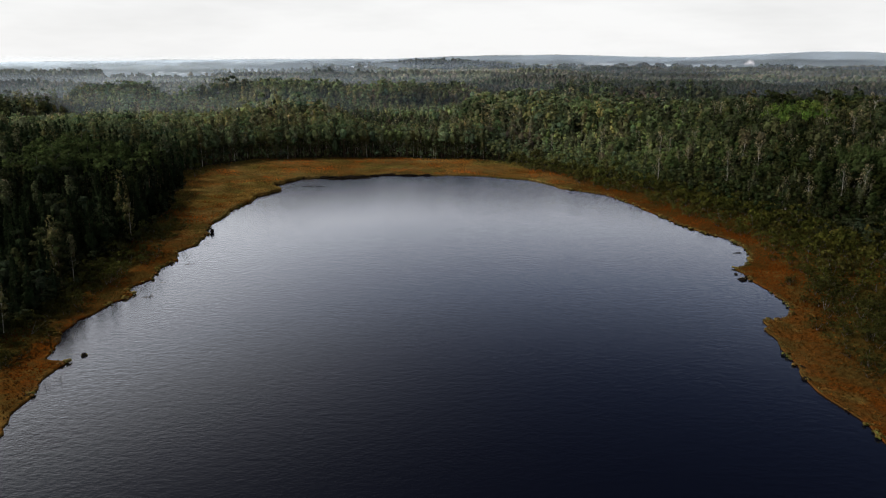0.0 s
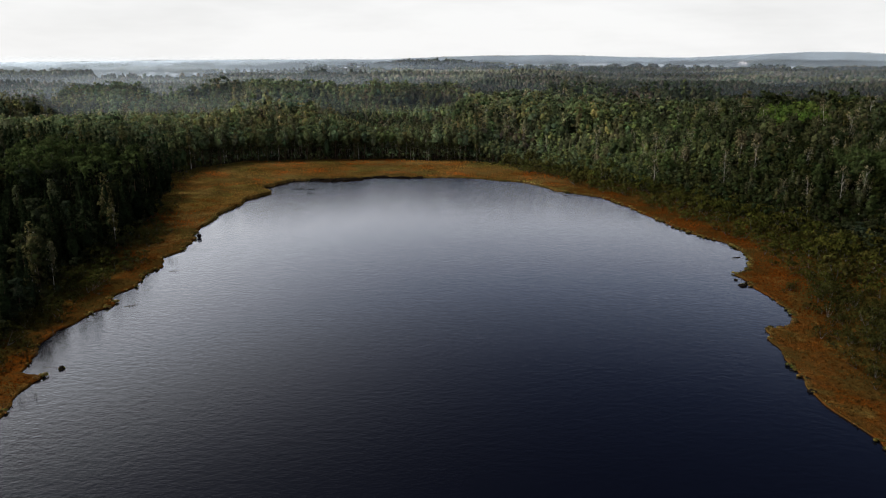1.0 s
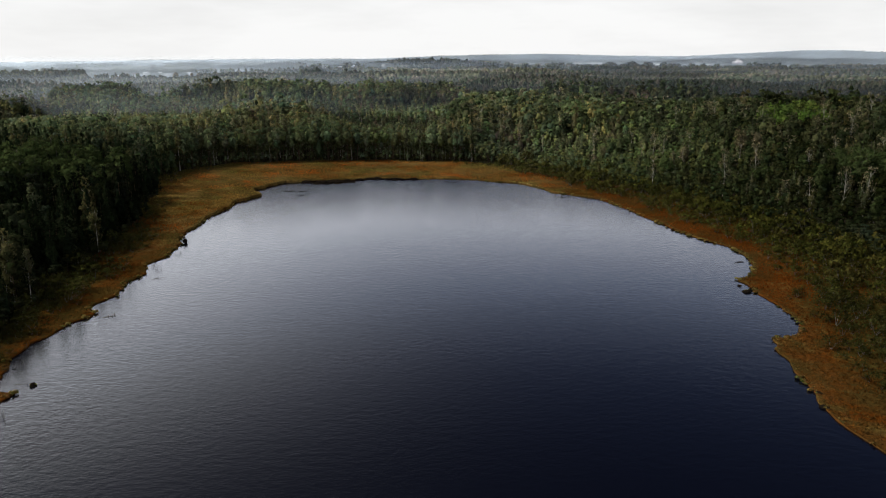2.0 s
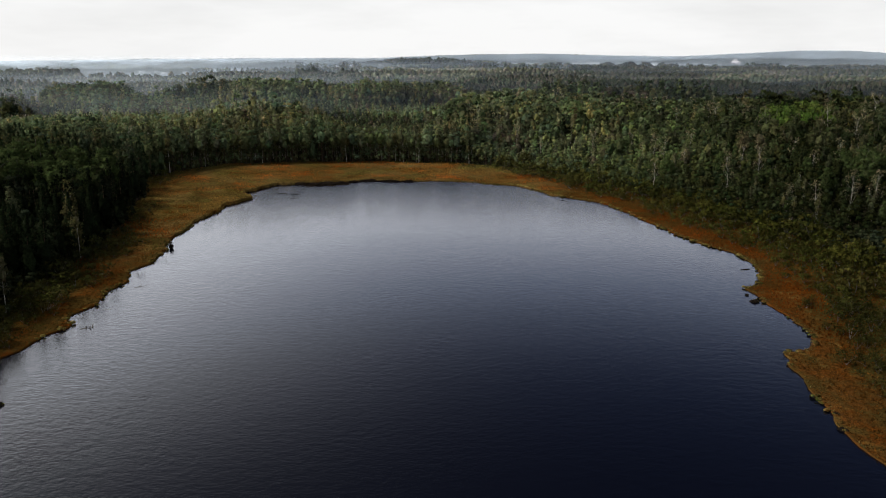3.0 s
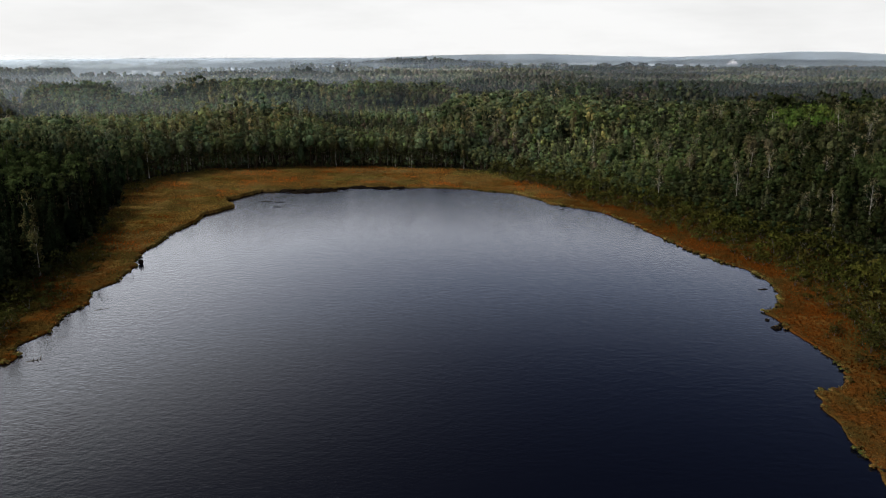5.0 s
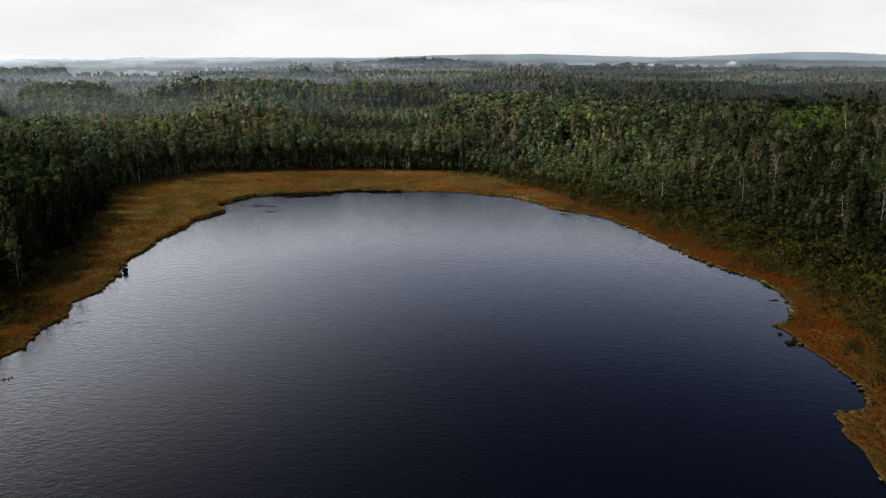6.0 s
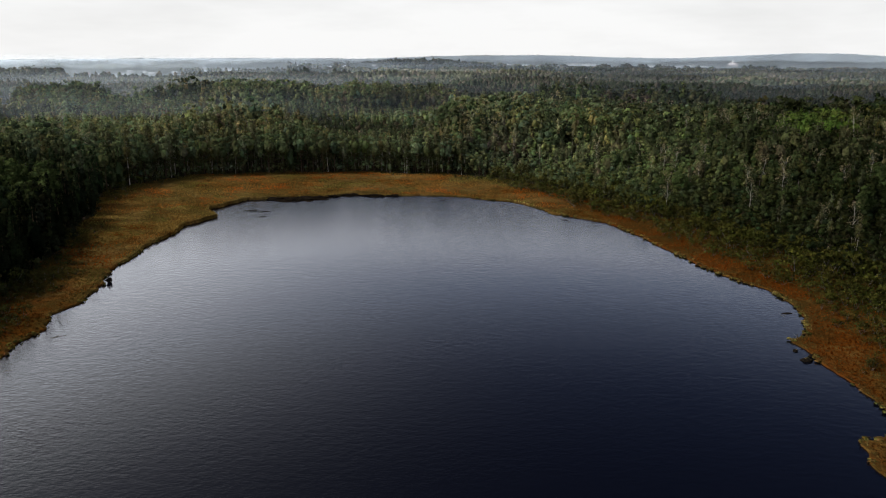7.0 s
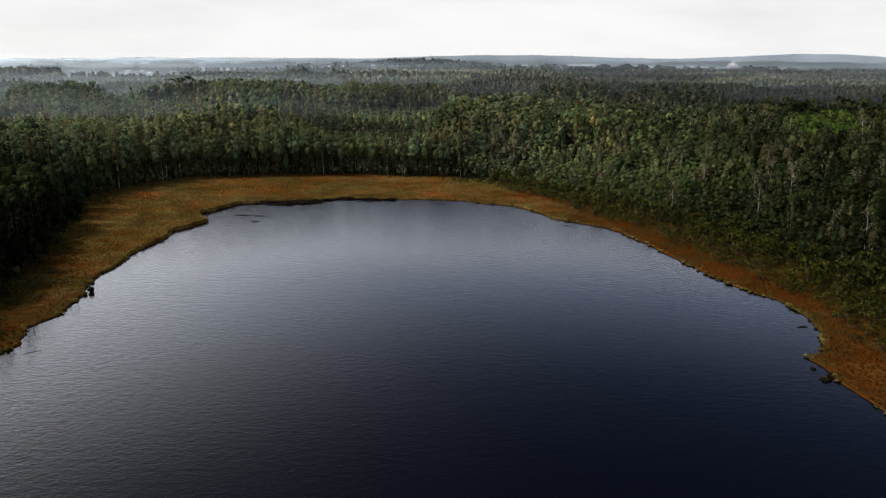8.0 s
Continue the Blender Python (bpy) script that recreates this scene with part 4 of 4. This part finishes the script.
back_wood = Stand()
for s, kind in enumerate(ORDER):
    j = np.flatnonzero(sp == s)
    back_wood.plant(kind, x[j], y[j], z[j], size[j] * h[j] / KINDS[kind][2][0], turn[j], 2, rng)
back_wood.finish("back_wood", "mixed wood closing round the lake", "woods")

# sedge over the moss
x, y = spots(rng, -120, 100, 50, 310, 0.62)
keep = (from_shore(x, y) > 0.15) & (into_wood(x, y) < 1) & seen_side(x, y, 4) & (fractal(x, y, 3.5, 2, 51) > -0.7)
x, y = x[keep], y[keep]
n = len(x)
z = land(x, y)
turn, tall = rng.uniform(0, 6.28, (n, 3)), rng.uniform(0.10, 0.34, (n, 1)) * (1 + 0.5 * fractal(x, y, 8, 2, 52))[:, None]
base = np.stack((x[:, None] + 0.12 * np.cos(turn), y[:, None] + 0.12 * np.sin(turn), np.repeat(z[:, None], 3, 1)), -1)
side = 0.11 * np.stack((-np.sin(turn), np.cos(turn), 0 * turn), -1)
tip = base + np.stack((0.18 * np.cos(turn), 0.18 * np.sin(turn), tall * rng.uniform(0.7, 1.3, (n, 3))), -1)
tris = np.stack((base - side, base + side, tip), 2).reshape(-1, 3, 3)
f1, f2 = fractal(x, y, 10, 3, 53)[:, None], fractal(x, y, 22, 2, 54)[:, None]
near_rim = smooth(from_shore(x, y), 1.6, 0.2)[:, None]
colour = np.where(f1 > 0.15 + 0.4 * smooth(x, 5, 50)[:, None], (0.078, 0.066, 0.014), np.where(f1 < -0.25 + 0.9 * smooth(x, 5, 50)[:, None], (0.185, 0.044, 0.005), (0.125, 0.050, 0.010)))
colour = colour * (1 - smooth(f2, 0.0, 0.5) * 0.35) + np.array((0.12, 0.105, 0.026)) * smooth(f2, 0.0, 0.5) * 0.35
colour = colour * (1 - near_rim) + np.where(x < 10, 0.38, 1.0)[:, None] * np.array((0.20, 0.165, 0.055)) * near_rim
hollow = smooth(fractal(x, y, 5.0, 3, 57), -0.1, 0.28)[:, None]
colour = colour * (1 - 0.7 * hollow) + np.array((0.072, 0.046, 0.012)) * 0.7 * hollow
# shade put into the sedge colour west and east, brightness added in the north
colour = colour * rng.uniform(0.75, 1.3, (n, 1)) * (0.92 + 0.55 * fractal(x, y, 11, 3, 56))[:, None] * (1.2 - 0.52 * smooth(x, 10, 55) - 0.62 * smooth(x, -40, -60) * smooth(y, 215, 160) + 1.0 * smooth(y, 150, 240) * smooth(x, 40, 10))[:, None]
tint = np.repeat(np.c_[colour, np.ones(n)], 9, 0)
upward = np.zeros((len(tris), 1, 3)) + (0.0, 0.0, 1.0)
me = leaf_mesh("sedge", np.concatenate((tris, upward + 0.25 * rng.normal(size=upward.shape)), 1), tint, M_SEDGE)
tagged(new("sedge", me), "rust and straw coloured sedge on the bog moss", "sedge", kind="stuff")


# ---- the water's edge: tussocks, peat, logs ----
def tussock_mesh(rng, k):
    """A sedge tussock: a lumpy mound with drooping blades."""
    c = np.c_[rng.normal(size=(5, 2)) * 0.22, rng.uniform(0.05, 0.25, 5)]
    r = np.tile((0.36, 0.36, 0.26), (5, 1)) * rng.uniform(0.7, 1.2, (5, 1))
    tris = leaf_cloud(rng, c, r, 18, 0.26, 0.4, 0.5)
    colour = ((0.22, 0.165, 0.05), (0.17, 0.13, 0.034), (0.21, 0.13, 0.036), (0.12, 0.105, 0.028))[k]
    return leaf_mesh("sedge_tussock", tris, tint_of(tris, colour, rng, 0.15), M_SEDGE)


TUSSOCK = [tussock_mesh(np.random.default_rng(60 + k), k) for k in range(4)]


def tussock(x, y, z, size, flat=1.0):
    ob = new("sedge_tussock", TUSSOCK[int(rng.integers(4))])
    ob.matrix_basis = pose(x, y, z, 0, 0, rng.uniform(0, 360))
    ob.scale = (size, size, size * flat)
    return tagged(ob, "straw-yellow sedge tussock at the edge of the water", "tussock", "tussocks along the bank")


def on_rim(bearing, out):
    r = float(shore_radius(np.array([bearing]))[0]) + out
    return MID[0] + r * math.cos(bearing), MID[1] + r * math.sin(bearing)


def bearing_of(x, y):
    return math.atan2(y - MID[1], x - MID[0])


a = bearing_of(44.5, 78)
while a < bearing_of(40, 222):
    x, y = on_rim(a, rng.uniform(-0.25, 0.5))
    tussock(x, y, 0.2, rng.uniform(0.55, 1.05) ** 2 * 1.15, rng.uniform(0.45, 0.8))
    a += (rng.uniform(0.2, 0.8) if rng.uniform() < 0.72 else rng.uniform(1.5, 4.5)) / 70
a = bearing_of(-69, 215)
for k in range(60):
    b = rng.uniform(a, 2 * math.pi + bearing_of(-56, 82))
    b -= 2 * math.pi * (b > math.pi)
    x, y = on_rim(b, rng.uniform(-0.1, 0.6))
    tussock(x, y, 0.2, rng.uniform(0.45, 0.95))
for k in range(45):
    b = rng.uniform(bearing_of(40, 222), bearing_of(-66, 246))
    x, y = on_rim(b, rng.uniform(-0.1, 0.6))
    tussock(x, y, 0.2, rng.uniform(0.5, 1.0))


def blob(name, x, y, z, radii, mat, seed, cuts=3, rough=0.25, turn=0.0):
    """A lumpy mound."""
    bm = bmesh.new()
    bmesh.ops.create_icosphere(bm, subdivisions=cuts, radius=1.0)
    for v in bm.verts:
        k = 1 + rough * noise.noise(v.co * 1.7 + Vector((seed * 3.1, seed, 0))) + rough * 0.6 * noise.noise(v.co * 4.5 + Vector((seed, 0, seed)))
        v.co = Vector((v.co.x * radii[0], v.co.y * radii[1], v.co.z * radii[2])) * k
    me = bpy.data.meshes.new(name)
    bm.to_mesh(me)
    bm.free()
    me.materials.append(mat)
    ob = new(name, me)
    ob.matrix_basis = pose(x, y, z, 0, 0, turn)
    return ob


# black peat mats broken from the northern bank, and floating mats in the water
for k, (x, y, a, b, turn) in enumerate([(-52, 253.0, 4.5, 1.5, 8), (-47.5, 255.2, 4.5, 2.0, -5), (-55.5, 253.8, 3.0, 1.1, 12), (-44, 256.6, 3.0, 1.2, 20), (-35, 261.5, 5.0, 1.3, 4),
                                        (-28, 261.0, 5.0, 1.1, -4), (-40, 259.2, 3.0, 0.9, 10), (-22, 261.4, 3.5, 0.8, 0), (-50, 251.2, 2.6, 0.8, 15)]):
    tagged(blob("peat_mat", x, y, WATER_Z, (a * (0.95 if k < 4 else 0.6), b * (1.5 if k < 4 else 1.0), 0.45), M_PEAT, k + 1, 4, 0.8, turn), "wet black peat mat broken from the northern bank", "peat", "peat mats")
for k, (x, y, a, b, turn) in enumerate([(-58.5, 236.5, 1.9, 0.45, 5), (-54.2, 236.2, 1.4, 0.25, 0), (-53.2, 229.3, 1.1, 0.4, 25), (-7, 256.0, 0.9, 0.3, 0), (26, 231, 0.8, 0.25, -20), (54.5, 160, 0.9, 0.25, 10)]):
    tagged(blob("floating_mat", x, y, WATER_Z, (a, b, 0.13), M_PEAT, k + 20, 3, 0.5, turn), "small dark mat of peat floating on the lake", "peat", "floating mats")

# dark tussock islets off the banks
for k, (x, y, s) in enumerate([(49.1, 139.6, 1.0), (50.5, 141.2, 0.75), (49.0, 143.2, 0.6), (-57.0, 95.0, 0.75), (51.2, 183.2, 0.7), (53.4, 176.8, 0.6), (49.0, 187.0, 0.5), (43.6, 97.5, 0.7), (42.6, 93.5, 0.8)]):
    islet = new("sedge_islet")
    islet.location = (x, y, WATER_Z - 0.05)
    mound = blob("mound", 0, 0, 0.05, (0.8 * s, 0.55 * s, 0.42 * s), M_PEAT, k + 40, 3, 0.4, k * 40)
    mound.parent = islet
    tuft = new("tuft", TUSSOCK[k % 4])
    tuft.matrix_basis, tuft.scale, tuft.parent = pose(0, 0, 0.18 * s, 0, 0, k * 70), (s * 0.8, s * 0.7, s * 0.6), islet
    tagged(islet, "dark peat islet topped with sedge near the bank", "islet", "islets off the bank")


def log(x, y, length, girth, turn, tilt, branches, seed, name="floating_log", label="dark waterlogged branch lying in the shallow water"):
    r = np.random.default_rng(seed)
    pieces = [tube([(-length / 2, 0, 0), (-length / 6, 0.05 * length * r.normal(), 0.02), (length / 5, 0.05 * length * r.normal(), 0.0), (length / 2, 0, 0)], (girth, girth, girth * 0.8, girth * 0.3), 6)]
    for k in range(branches):
        p = np.array((r.uniform(-0.3, 0.45) * length, 0, 0))
        tip = p + np.array((r.uniform(0.1, 0.3), r.normal() * 0.2, r.uniform(0.05, 0.3))) * length
        pieces.append(tube([p, (p + tip) / 2, tip], (girth * 0.5, girth * 0.35, girth * 0.1), 4))
    v, f = joined(pieces)
    v = np.c_[v[:, 0], v[:, 1] * 1.0, v[:, 2]]
    ob = new(name, mesh_from(name, v, f, [M_DEAD], smooth_faces=True))
    ob.matrix_basis = pose(x, y, WATER_Z, 0, tilt, turn)
    return tagged(ob, label, "log", "logs in the water")


log(-60.6, 142.6, 2.2, 0.16, 35, 0, 2, 1)
log(-59.6, 121.2, 2.0, 0.18, 30, 0, 3, 2)
log(-60.8, 130.0, 1.2, 0.10, 15, 0, 1, 3)
log(-58.8, 95.4, 1.6, 0.09, 20, 0, 1, 4)
log(51.5, 149.0, 2.4, 0.10, 60, -4, 1, 5, "driftwood", "bleached branch washed up on the bank")
log(53.5, 158.5, 2.0, 0.08, 100, -4, 1, 6, "driftwood", "bleached branch washed up on the bank")
log(80, 166, 5.0, 0.12, 10, -3, 2, 7, "driftwood", "pale fallen stem lying among the shrubs")

# the dark snag off the western bank: a root plate standing in the water
snag = new("tree_snag")
snag.location = (-66.0, 170.0, WATER_Z)
snag.scale = (0.7, 0.7, 0.8)
v, f, ends = woody(np.random.default_rng(5), 1.9, 0.16, 0.16, 7, 0.3, 0.9, 0.5)
part("trunk", mesh_from("trunk", v, f, [M_DEAD], smooth_faces=True), None, snag)
root = blob("root_plate", 0, 0, 0.55, (0.62, 0.42, 0.7), M_PEAT, 77, 3, 0.6)
root.parent = snag
tagged(snag, "dark uprooted stump standing in the water near the bank", "stump")

# reeds standing in the shallows
for k, (x, y) in enumerate([(-56.4, 84.5), (-55.6, 86.0), (-57.2, 82.0), (-63.0, 99.5), (-62.0, 101.5), (-64.5, 107), (-63.2, 148.5), (-65, 151.0), (-63.9, 160.0), (-67.3, 173)]):
    r = np.random.default_rng(k)
    pieces = []
    for i in range(13):
        p = np.array((*(r.normal(size=2) * 0.45), -0.1))
        pieces.append(tube([p, p + np.array((*(r.normal(size=2) * 0.08), 0.5)), p + np.array((*(r.normal(size=2) * 0.22), r.uniform(0.7, 1.2)))], (0.014, 0.011, 0.004), 3))
    v, f = joined(pieces)
    ob = new("reed_clump", mesh_from("reed_clump", v, f, [M_DEAD]))
    ob.location = (x, y, WATER_Z)
    tagged(ob, "sparse dark reeds standing in the shallow water", "reeds", "reeds along the western bank")

# ---- clearings and the far town ----
for cx, cy, a, b, turn in FIELD:
    g = np.meshgrid(np.linspace(-a, a, 24), np.linspace(-b, b, 14))
    c, s = math.cos(radians(turn)), math.sin(radians(turn))
    px, py = cx + g[0] * c - g[1] * s, cy + g[0] * s + g[1] * c
    i, j = np.meshgrid(np.arange(13), np.arange(23), indexing="ij")
    faces = np.stack((i * 24 + j, i * 24 + j + 1, (i + 1) * 24 + j + 1, (i + 1) * 24 + j), -1).reshape(-1, 4)
    me = mesh_from("field", np.stack((px, py, land(px, py) + 1.2), -1).reshape(-1, 3), faces, [M_FIELD], smooth_faces=True)
    tagged(new("field", me), "pale mown straw field in a forest clearing", "field", kind="structure")


def box(bm, x0, x1, y0, y1, z0, z1):
    v = [bm.verts.new(p) for p in ((x0, y0, z0), (x1, y0, z0), (x1, y1, z0), (x0, y1, z0), (x0, y0, z1), (x1, y0, z1), (x1, y1, z1), (x0, y1, z1))]
    for q in ((3, 2, 1, 0), (4, 5, 6, 7), (0, 1, 5, 4), (1, 2, 6, 5), (2, 3, 7, 6), (3, 0, 4, 7)):
        bm.faces.new([v[k] for k in q])


def gable(bm, w_, d_, z0, rise, over=0.5):
    p = [bm.verts.new(q) for q in ((-w_ / 2 - over, -d_ / 2 - over, z0 - 0.1), (w_ / 2 + over, -d_ / 2 - over, z0 - 0.1), (w_ / 2 + over, d_ / 2 + over, z0 - 0.1), (-w_ / 2 - over, d_ / 2 + over, z0 - 0.1),
                                   (-w_ / 2 - over, 0, z0 + rise), (w_ / 2 + over, 0, z0 + rise))]
    for q in ((0, 1, 5, 4), (2, 3, 4, 5), (1, 2, 5), (3, 0, 4), (3, 2, 1, 0)):
        bm.faces.new([p[k] for k in q])


def windows(parent, w_, d_, rows, columns, z0, step, size):
    for i in range(rows):
        for k in range(columns):
            bm = bmesh.new()
            cx = -w_ / 2 + (k + 0.5) * w_ / columns
            box(bm, cx - size[0] / 2, cx + size[0] / 2, -d_ / 2 - 0.12, -d_ / 2 + 0.05, z0 + i * step, z0 + i * step + size[1])
            part("window", bm, M_PANE, parent)


def house(x, y, w_, d_, h_, turn, wall, roof, label, kind="house", rows=1, columns=3, flat=False):
    t = new(kind)
    t.matrix_basis = pose(x, y, float(land(x, y)) - 0.3, 0, 0, turn)
    bm = bmesh.new()
    box(bm, -w_ / 2, w_ / 2, -d_ / 2, d_ / 2, 0, h_)
    shell = part("wall", bm, wall, t)
    bm = bmesh.new()
    if flat:
        box(bm, -w_ / 2 - 0.4, w_ / 2 + 0.4, -d_ / 2 - 0.4, d_ / 2 + 0.4, h_, h_ + 0.8)
    else:
        gable(bm, w_, d_, h_, d_ * 0.38)
    part("roof", bm, roof, t)
    windows(shell, w_, d_, rows, columns, 1.2, 3.0, (1.3, 1.5))
    return tagged(t, label, "building" if flat else "house", "buildings of the far town")


for x, y, w_, d_, h_, turn, long in TOWN:
    if long:
        house(x, y, w_, d_, h_, turn, M_RENDER, M_SLATE, "long white-rendered block with a flat grey roof", "town_block", 3, max(3, int(w_ / 5)), True)
    else:
        house(x, y, w_, d_, h_, turn, M_RENDER, M_SLATE if rng.uniform() < 0.7 else M_TILE, "small white house with a pitched roof among trees", "house", 2, 3)

# the pale stepped hall with its tower on the skyline
hall = new("tower_hall")
hx, hy = 862.0, 2600.0
hall.matrix_basis = pose(hx, hy, float(land(hx, hy)) - 0.5, 0, 0, -19)
for name, dims in (("wing", (-17, 17, -8, 8, 0, 16)), ("upper_wing", (-10, 12, -6, 6, 16, 20)), ("tower", (-5, 4, -4, 4, 20, 25))):
    bm = bmesh.new()
    box(bm, *dims)
    bmesh.ops.bevel(bm, geom=bm.edges[:], offset=0.3, segments=1, affect="EDGES")
    wing = part(name, bm, M_PINK, hall)
    if name == "wing":
        windows(wing, 34, 16, 3, 8, 2.0, 4.2, (2.2, 2.4))
bm = bmesh.new()
bmesh.ops.create_cone(bm, segments=4, radius1=6.2, radius2=0.3, depth=4, matrix=Matrix.Translation((-0.5, 0, 26.9)) @ Matrix.Rotation(math.pi / 4, 4, "Z"), cap_ends=True)
part("roof", bm, M_SLATE, hall)
tagged(hall, "pale pink stepped building with a squat tower", "building")

# a slim factory chimney beside its shed
stack = new("factory_chimney")
sx, sy = 109.0, 2590.0
stack.matrix_basis = pose(sx, sy, float(land(sx, sy)) - 0.5)
bm = bmesh.new()
bmesh.ops.create_cone(bm, segments=12, radius1=2.6, radius2=1.8, depth=30, matrix=Matrix.Translation((0, 0, 15)), cap_ends=True)
part("shaft", bm, M_SLATE, stack)
bm = bmesh.new()
bmesh.ops.create_cone(bm, segments=12, radius1=2.3, radius2=2.3, depth=1.4, matrix=Matrix.Translation((0, 0, 29.8)), cap_ends=True)
part("collar", bm, M_SLATE, stack)
tagged(stack, "slim grey factory chimney above the far roofs", "chimney")

# ---- see-through sheets that imitate haze over the far woods ----
turn = np.radians(np.linspace(-50, 48, 99))
crest = np.interp(np.degrees(turn), RIDGE_AZ, RIDGE_Z) + 12.0
M_HAZE = haze_material()
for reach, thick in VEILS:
    skyline = 41.5 + (crest - 41.5) * reach / 4300.0          # the farthest sheets end at the crest of the hills
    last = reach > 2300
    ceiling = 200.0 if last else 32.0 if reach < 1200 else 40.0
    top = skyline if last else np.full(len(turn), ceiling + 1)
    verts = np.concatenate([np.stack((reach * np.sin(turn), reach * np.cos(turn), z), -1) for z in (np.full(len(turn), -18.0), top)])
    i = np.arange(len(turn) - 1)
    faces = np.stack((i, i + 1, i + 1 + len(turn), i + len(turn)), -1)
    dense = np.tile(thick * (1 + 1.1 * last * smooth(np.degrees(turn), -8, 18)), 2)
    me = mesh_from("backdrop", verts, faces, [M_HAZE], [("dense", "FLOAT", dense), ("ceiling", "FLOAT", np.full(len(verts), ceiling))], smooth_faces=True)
    tagged(new("backdrop", me), "thin pale see-through sheet imitating haze over the far woods", "mist", kind="structure")
